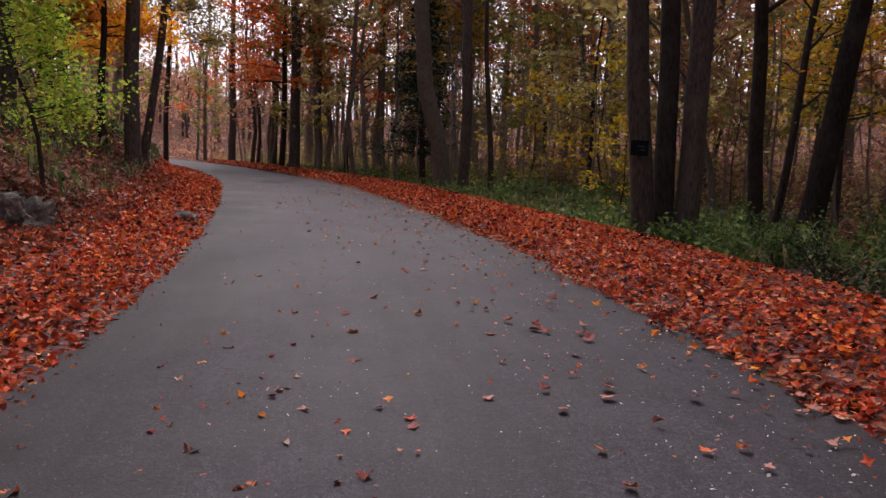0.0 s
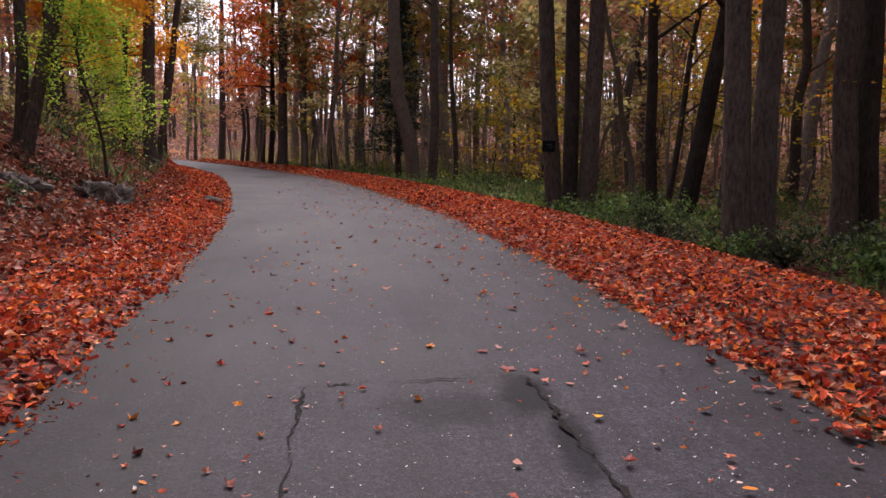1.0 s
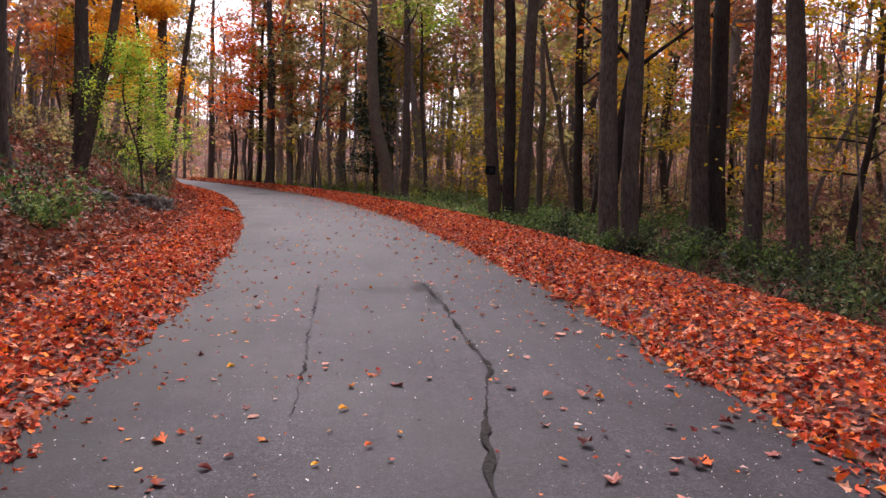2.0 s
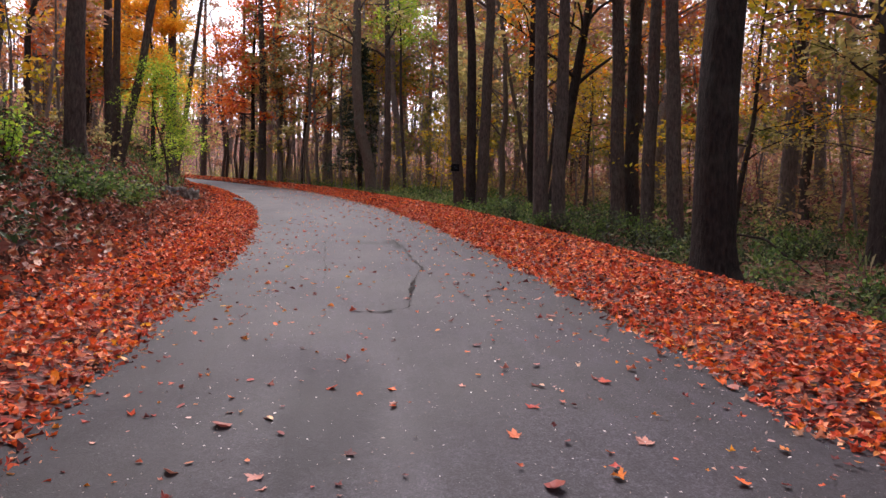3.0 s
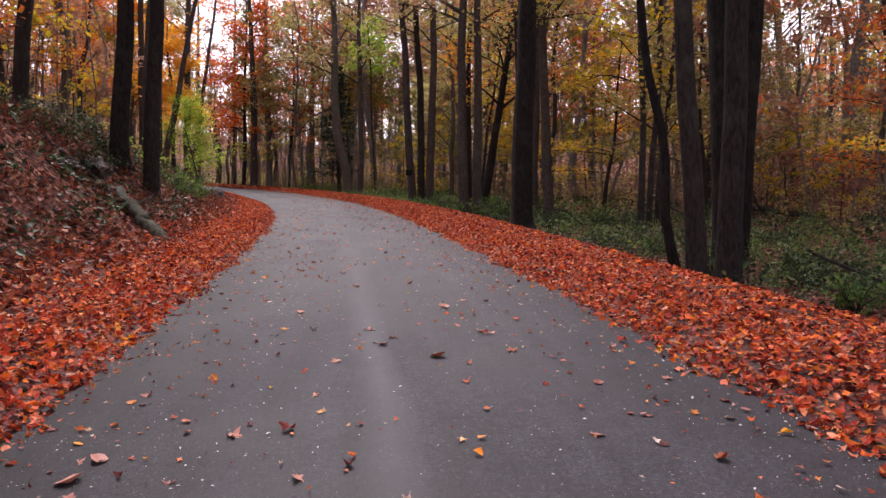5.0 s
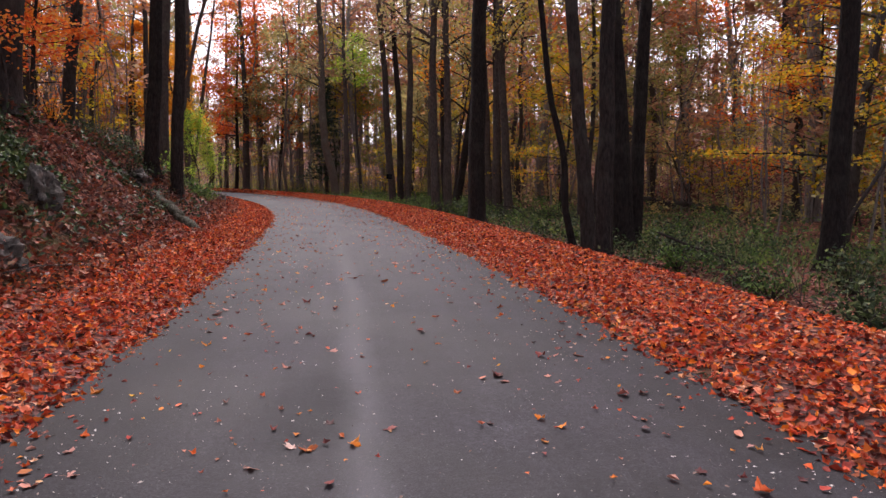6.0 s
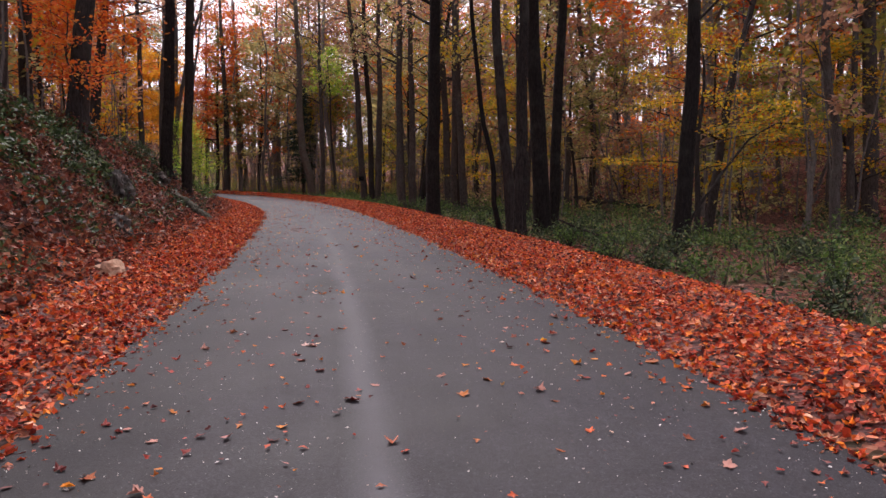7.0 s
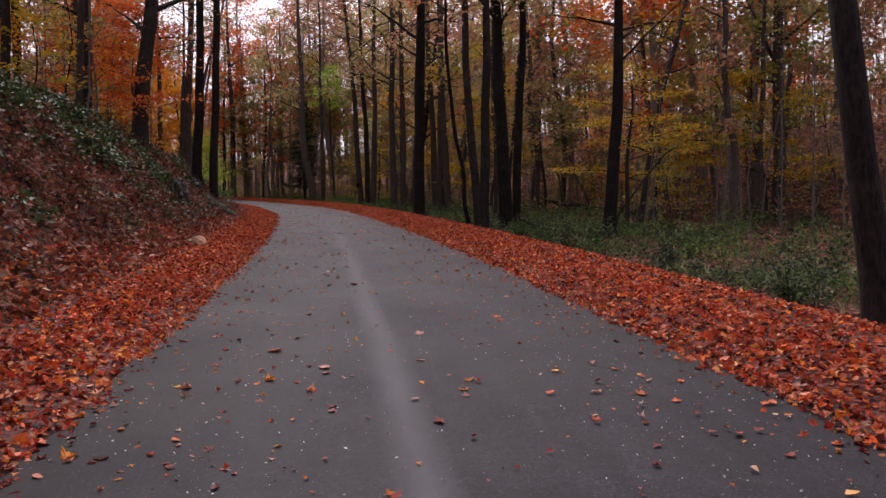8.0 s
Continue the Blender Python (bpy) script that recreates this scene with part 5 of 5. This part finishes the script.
def grass(n, y0, y1, side, inner, outer, tall, label, seed, power=1.0, gap=0.0, per=9):
    """Upright blades in loose tufts."""
    rng = np.random.default_rng(seed)
    c = on_verge(n, y0, y1, side, inner, outer, rng, power, 0.0)
    c = c[rumple(c[:, 0], c[:, 1], 1.3, seed) > gap - 0.6]
    pos = (c[:, None] + rng.normal(0, 1, (len(c), per, 3)) * [0.09, 0.09, 0.0]).reshape(-1, 3)
    size = np.repeat(tall * rng.uniform(0.5, 1.3, len(c)), per) * rng.uniform(0.6, 1.2, len(pos))
    return tagged(new("grass", mesh_of("grass", *strewn(GRASSES, pos, size, rng, 0.22), LEAF_GRASS)), label, "grass", kind="stuff")


grass(650, -30, 14, 1, 3.5, 12, 0.36, "tufts of pale green woodland grass under the trees", 741, 0.9, 0.55)
grass(1000, 10, 50, 1, 2.8, 9, 0.45, "soft green grass along the verge towards the bend", 742, 1.1, 0.2)
grass(420, 14, 45, -1, 2.2, 6, 0.5, "pale green grass at the inner side of the bend", 743, 1.0, 0.2)


def thin_stems(n, y0, y1, side, inner, outer, label, seed, power=1.0):
    """Slender leafless poles too many to count."""
    rng = np.random.default_rng(seed)
    out = []
    for p in on_verge(n, y0, y1, side, inner, outer, rng, power, 0.0):
        if glade(p[0], p[1]):
            continue
        h, lean = rng.uniform(3, 10), rng.normal(0, 0.06, 2)
        t = np.linspace(0, 1, 5)
        path = p + np.stack([h * t * lean[0] + rng.normal(0, 0.08, 5), h * t * lean[1] + rng.normal(0, 0.08, 5), h * t - 0.1], 1)
        r = rng.uniform(0.015, 0.055)
        out.append(tube(path, np.linspace(r, 0.006, 5), 4))
        for _ in range(3):
            u = int(rng.integers(2, 5))
            out.append(tube(limb_path(rng, path[u], rng.uniform(0, 6.28), rng.uniform(0.3, 1.0), rng.uniform(0.6, 1.8), 0.0, 4), np.linspace(r * 0.4, 0.004, 4), 3))
    return tagged(new("bare_stem_mass", mesh_of("bare_stem_mass", *merged(out), BARK_HAZY, True)), label, "saplings", kind="stuff")


thin_stems(320, -24, 75, 1, 8, 38, "slender bare stems crowding the wood", 720)
thin_stems(330, -25, 75, -1, 5.5, 26, "slender bare stems above the bank", 721)
thin_stems(160, 24, 70, 1, 3.4, 10, "slender bare stems along the bend", 722)


def shrub(x, y, r, tall, seed, mat, label, n=420, leaf=0.09):
    """A bush: thin stems from one foot, leaves about their ends."""
    rng = np.random.default_rng(seed)
    wood, pos = [], []
    for _ in range(16):
        p = limb_path(rng, np.zeros(3), rng.uniform(0, 6.28), rng.uniform(0.6, 1.4), tall * rng.uniform(0.6, 1.15), 0.2, 6)
        p[:, :2] *= r / tall * 1.4
        wood.append(tube(p, np.linspace(0.012, 0.003, 6), 4))
        u = rng.uniform(1.2, 5, n // 16)
        q = np.stack([np.interp(u, range(6), p[:, c]) for c in range(3)], 1)
        pos.append(q + rng.normal(0, 0.08, q.shape))
    pos = np.concatenate(pos)
    ob = tagged(new("shrub"), label, "shrub", "shrubs")
    tagged(part("stem_mass", mesh_of("stem_mass", *merged(wood), BARK_DARK, True), ob), kind="stuff")
    tagged(part("foliage", mesh_of("foliage", *strewn(BLADES, pos, leaf * rng.uniform(0.6, 1.3, len(pos)), rng, 0.6), mat), ob), kind="stuff")
    return stand(ob, x, y, 0.03)


shrub(7.6, 4.4, 0.5, 1.1, 801, LEAF_GREEN, "bright green shrub among the trunks")
shrub(6.9, 5.2, 0.4, 0.7, 802, LEAF_GREEN, "low green shrub at the foot of trunks")
shrub(5.4, 11.2, 0.5, 0.8, 803, LEAF_GREEN, "low yellow-green shrub behind the verge")
shrub(-4.4, -2.6, 0.5, 1.1, 804, LEAF_LIME, "bright green bush beside a trunk on the bank")
shrub(-3.9, -1.2, 0.9, 1.1, 805, LEAF_GREEN, "dense green brush on the bank", 1100)
shrub(-4.3, 1.6, 0.8, 0.9, 806, LEAF_GREEN, "green brush on the bank", 800)
shrub(9.6, -11.5, 0.7, 0.9, 807, LEAF_UNDER, "dark green shrub behind the verge", 600)
shrub(10.4, -16.5, 0.8, 0.8, 808, LEAF_UNDER, "dark green shrub in the undergrowth", 600)
shrub(2.4, 24.0, 0.9, 1.1, 809, LEAF_GREEN, "green shrub at the foot of a pale trunk", 600, 0.11)
shrub(-4.3, -11.0, 0.5, 1.0, 810, LEAF_ORANGE, "small orange-leaved bush on the bank", 200)


shrub(5.2, 6.0, 0.6, 0.8, 861, LEAF_GREEN, "bushy green undergrowth at the foot of two trunks", 520)
shrub(6.2, 6.3, 0.6, 0.7, 862, LEAF_UNDER, "dark bramble at the foot of two trunks", 520)
shrub(3.9, 11.9, 0.5, 0.6, 863, LEAF_UNDER, "dark bramble at the foot of a clump", 420)
rng = np.random.default_rng(860)
for q in range(22):
    y = -31 + 46 * (q + rng.uniform(0.1, 0.9)) / 22
    x = float(middle(y)) + float(half_width(y)) + rng.uniform(3.3, 6.5)
    tone = q % 4
    shrub(x, y, rng.uniform(0.4, 0.75), rng.uniform(0.5, 1.05), 870 + q, (LEAF_GREEN, LEAF_UNDER, LEAF_GREEN, LEAF_UNDER)[tone], ("low green bush growing behind the leafy verge", "dark green bramble bush behind the leafy verge", "low green bush growing behind the leafy verge", "dark green bramble bush behind the leafy verge")[tone], 380, 0.085)


# ---- stones, logs and sticks ----
def boulder(name, x, y, z, size, seed, mat, label, yaw=0, jag=0.0):
    """A weathered stone; jag breaks it into ledges and corners."""
    bm = bmesh.new()
    bmesh.ops.create_icosphere(bm, subdivisions=4 if jag else 3, radius=1)
    for v in bm.verts:
        k3 = 1 + 0.5 * noise.noise(v.co * 1.6 + Vector((seed, 0, 0))) + 0.28 * noise.noise(v.co * 3.4 + Vector((0, seed, 0)))
        if jag:
            c3 = noise.cell_vector(v.co * 1.7 + Vector((seed, seed, 0)))
            k3 += jag * (c3.x - 0.5) + 0.12 * noise.noise(v.co * 9)
        v.co = Vector((v.co.x * size[0], v.co.y * size[1], max(v.co.z, -0.5) * size[2])) * k3
    me = bpy.data.meshes.new(name)
    bm.to_mesh(me)
    bm.free()
    me.materials.append(mat)
    ob = tagged(new(name, me), label, "rock")
    ob.matrix_basis = pose(x, y, z, 0, 0, yaw)
    return ob


boulder("stone", -0.57, -22.0, float(land(-0.57, -22.0)) + 0.07, (0.21, 0.19, 0.16), 3, SANDSTONE, "pale tan sandstone lying in the leaves", 20)
boulder("boulder", -5.2, 8.55, float(land(-5.2, 8.55)) + 0.0, (0.36, 0.36, 0.4), 5, STONE, "craggy dark boulder jutting from the bank", 30, 0.45)
boulder("boulder", -5.85, 8.95, float(land(-5.85, 8.95)) + 0.02, (0.36, 0.3, 0.3), 6, STONE, "dark ledge of rock half buried in leaves", 70, 0.5)
boulder("boulder", -6.2, 7.3, float(land(-6.2, 7.3)), (0.4, 0.3, 0.26), 8, STONE, "small dark rock half buried in leaves", 15, 0.4)
boulder("boulder", -3.75, -7.4, float(land(-3.75, -7.4)) + 0.04, (0.3, 0.26, 0.2), 11, STONE, "dark jagged rock at the head of a fallen log", 40, 0.45)
boulder("stone", -3.95, -8.3, float(land(-3.95, -8.3)) + 0.05, (0.34, 0.22, 0.12), 12, STONE, "flat grey stone slab on the bank", 65, 0.25)
boulder("stone", -3.7, -9.2, float(land(-3.7, -9.2)) + 0.04, (0.28, 0.2, 0.12), 14, STONE, "flat grey stone slab on the bank", 100, 0.25)
boulder("stone", -1.55, -9.95, float(land(-1.55, -9.95)) + 0.02, (0.16, 0.13, 0.1), 15, STONE, "small mossy stone at the foot of a log", 0, 0.2)
boulder("boulder", -2.4, -15.8, float(land(-2.4, -15.8)) + 0.05, (0.26, 0.34, 0.4), 21, STONE, "grey rock standing out of the leafy bank", 35, 0.35)
boulder("boulder", -1.6, -18.5, float(land(-1.6, -18.5)) + 0.02, (0.2, 0.26, 0.26), 22, STONE, "grey rock at the foot of the bank", 80, 0.35)
boulder("boulder", -4.4, 11.6, float(land(-4.4, 11.6)) + 0.03, (0.24, 0.2, 0.12), 9, STONE, "low mossy rock at the foot of the bank", 10)


def log(name, points, r0, r1, seed, bark, label):
    rng = np.random.default_rng(seed)
    p = np.array(points, float)
    n = 34
    t = np.linspace(0, len(p) - 1, n)
    sway = np.cumsum(rng.normal(0, 0.25 * r1, (n, 3)), 0)
    sway -= np.linspace(0, 1, n)[:, None] * sway[-1]
    pts = np.stack([np.interp(t, range(len(p)), p[:, c]) for c in range(3)], 1) + sway
    thick = np.linspace(r0, r1, n) * rng.uniform(0.82, 1.12, n)
    thick[0], thick[-1] = 0.3 * r0, 0.3 * r1
    wood = [tube(pts, thick, 10, 0.09, rng)]
    for _ in range(3):
        at = pts[int(rng.integers(8, 30))]
        tw = limb_path(rng, at, rng.uniform(0, 6.28), 0.5, rng.uniform(0.2, 0.6), 0.0, 5)
        wood.append(tube(tw, np.linspace(r1 * 0.6, 0.004, 5), 4))
    return tagged(new(name, mesh_of(name, *merged(wood), bark, True)), label, "log")


def above(x, y, h):
    return (x, y, float(land(x, y)) + h)


log("log", [above(-1.66, -9.75, 0.03), above(-2.2, -8.95, 0.1), above(-2.8, -8.1, 0.1), above(-3.4, -7.2, 0.06)], 0.14, 0.11, 1, BARK_MOSS, "mossy log lying down the leafy bank")
log("fallen_branch", [above(-3.2, -7.6, 0.05), above(-3.7, -8.0, 0.22), above(-4.4, -8.2, 0.12)], 0.06, 0.03, 10, BARK_DARK, "broken dark limb tangled at the head of a log")
log("fallen_branch", [above(-3.0, -8.4, 0.05), above(-3.1, -8.5, 0.4), above(-3.25, -8.6, 0.75)], 0.02, 0.01, 12, BARK_PALE, "pale snapped stalk standing beside a log")
log("fallen_branch", [above(10.7, -1.0, 1.1), above(11.3, -2.2, 0.6), above(12.1, -3.6, 0.05)], 0.045, 0.02, 2, BARK_DARK, "dark fallen branch leaning on a stem")
log("fallen_branch", [above(7.0, -1.6, 0.8), above(7.8, -1.9, 0.6), above(8.4, -2.3, 0.05)], 0.025, 0.012, 3, BARK_DARK, "thin dead branch in the undergrowth")
log("fallen_branch", [above(3.1, 11.6, 0.05), above(4.0, 11.3, 0.06), above(5.0, 10.6, 0.05)], 0.035, 0.02, 4, BARK_DARK, "dead branch lying along the verge")
log("fallen_branch", [above(9.3, 12.2, 0.05), above(9.9, 12.9, 0.6), above(10.6, 13.8, 1.5)], 0.06, 0.03, 5, BARK_DARK, "dark broken limb propped in the wood")
log("fallen_branch", [above(8.6, -12.9, 0.7), above(9.5, -13.4, 0.3), above(10.2, -14.0, 0.03)], 0.03, 0.015, 6, BARK_DARK, "dead branch beside a clump of trunks")

log("log", [above(14.6, 3.8, 0.8), above(16.3, 3.3, 0.55), above(18.6, 2.6, 0.1)], 0.12, 0.1, 7, BARK_DARK, "dark log lying in the undergrowth")
log("fallen_branch", [above(18.6, 6.3, 0.0), above(17.7, 6.4, 2.0), above(16.6, 6.4, 4.8)], 0.065, 0.04, 8, BARK_PALE, "pale dead pole leaning in the wood")
log("bent_sapling", [above(12.1, -13.4, 0.0), above(12.5, -13.3, 0.9), above(13.6, -13.0, 2.1), above(14.6, -12.7, 3.0), above(15.6, -12.5, 3.4), above(16.6, -12.4, 3.3)], 0.05, 0.015, 9, BARK_DARK, "thin dark sapling arching over the undergrowth")

# small black sign nailed to a trunk
sign = tagged(new("tree_sign"), "small black square sign fixed to a trunk", "sign")
sign.matrix_basis = pose(3.42, 12.42, float(land(3.66, 12.75)) + 1.77, 0, 2, -4)
bm = bmesh.new()
bmesh.ops.create_cube(bm, size=1, matrix=Matrix.Diagonal((0.31, 0.025, 0.27, 1)))
bmesh.ops.bevel(bm, geom=bm.edges[:], offset=0.006, segments=1, affect="EDGES")
me = bpy.data.meshes.new("plate")
bm.to_mesh(me)
bm.free()
me.materials.append(PLATE)
part("plate", me, sign)
bm = bmesh.new()
for x, z, w, h in ((0.02, 0.03, 0.13, 0.02), (0.05, -0.03, 0.08, 0.02)):
    bmesh.ops.create_cube(bm, size=1, matrix=Matrix.Translation((x, -0.015, z)) @ Matrix.Diagonal((w, 0.004, h, 1)))
me = bpy.data.meshes.new("print")
bm.to_mesh(me)
bm.free()
me.materials.append(PRINT)
part("print", me, sign, "faint grey bars")
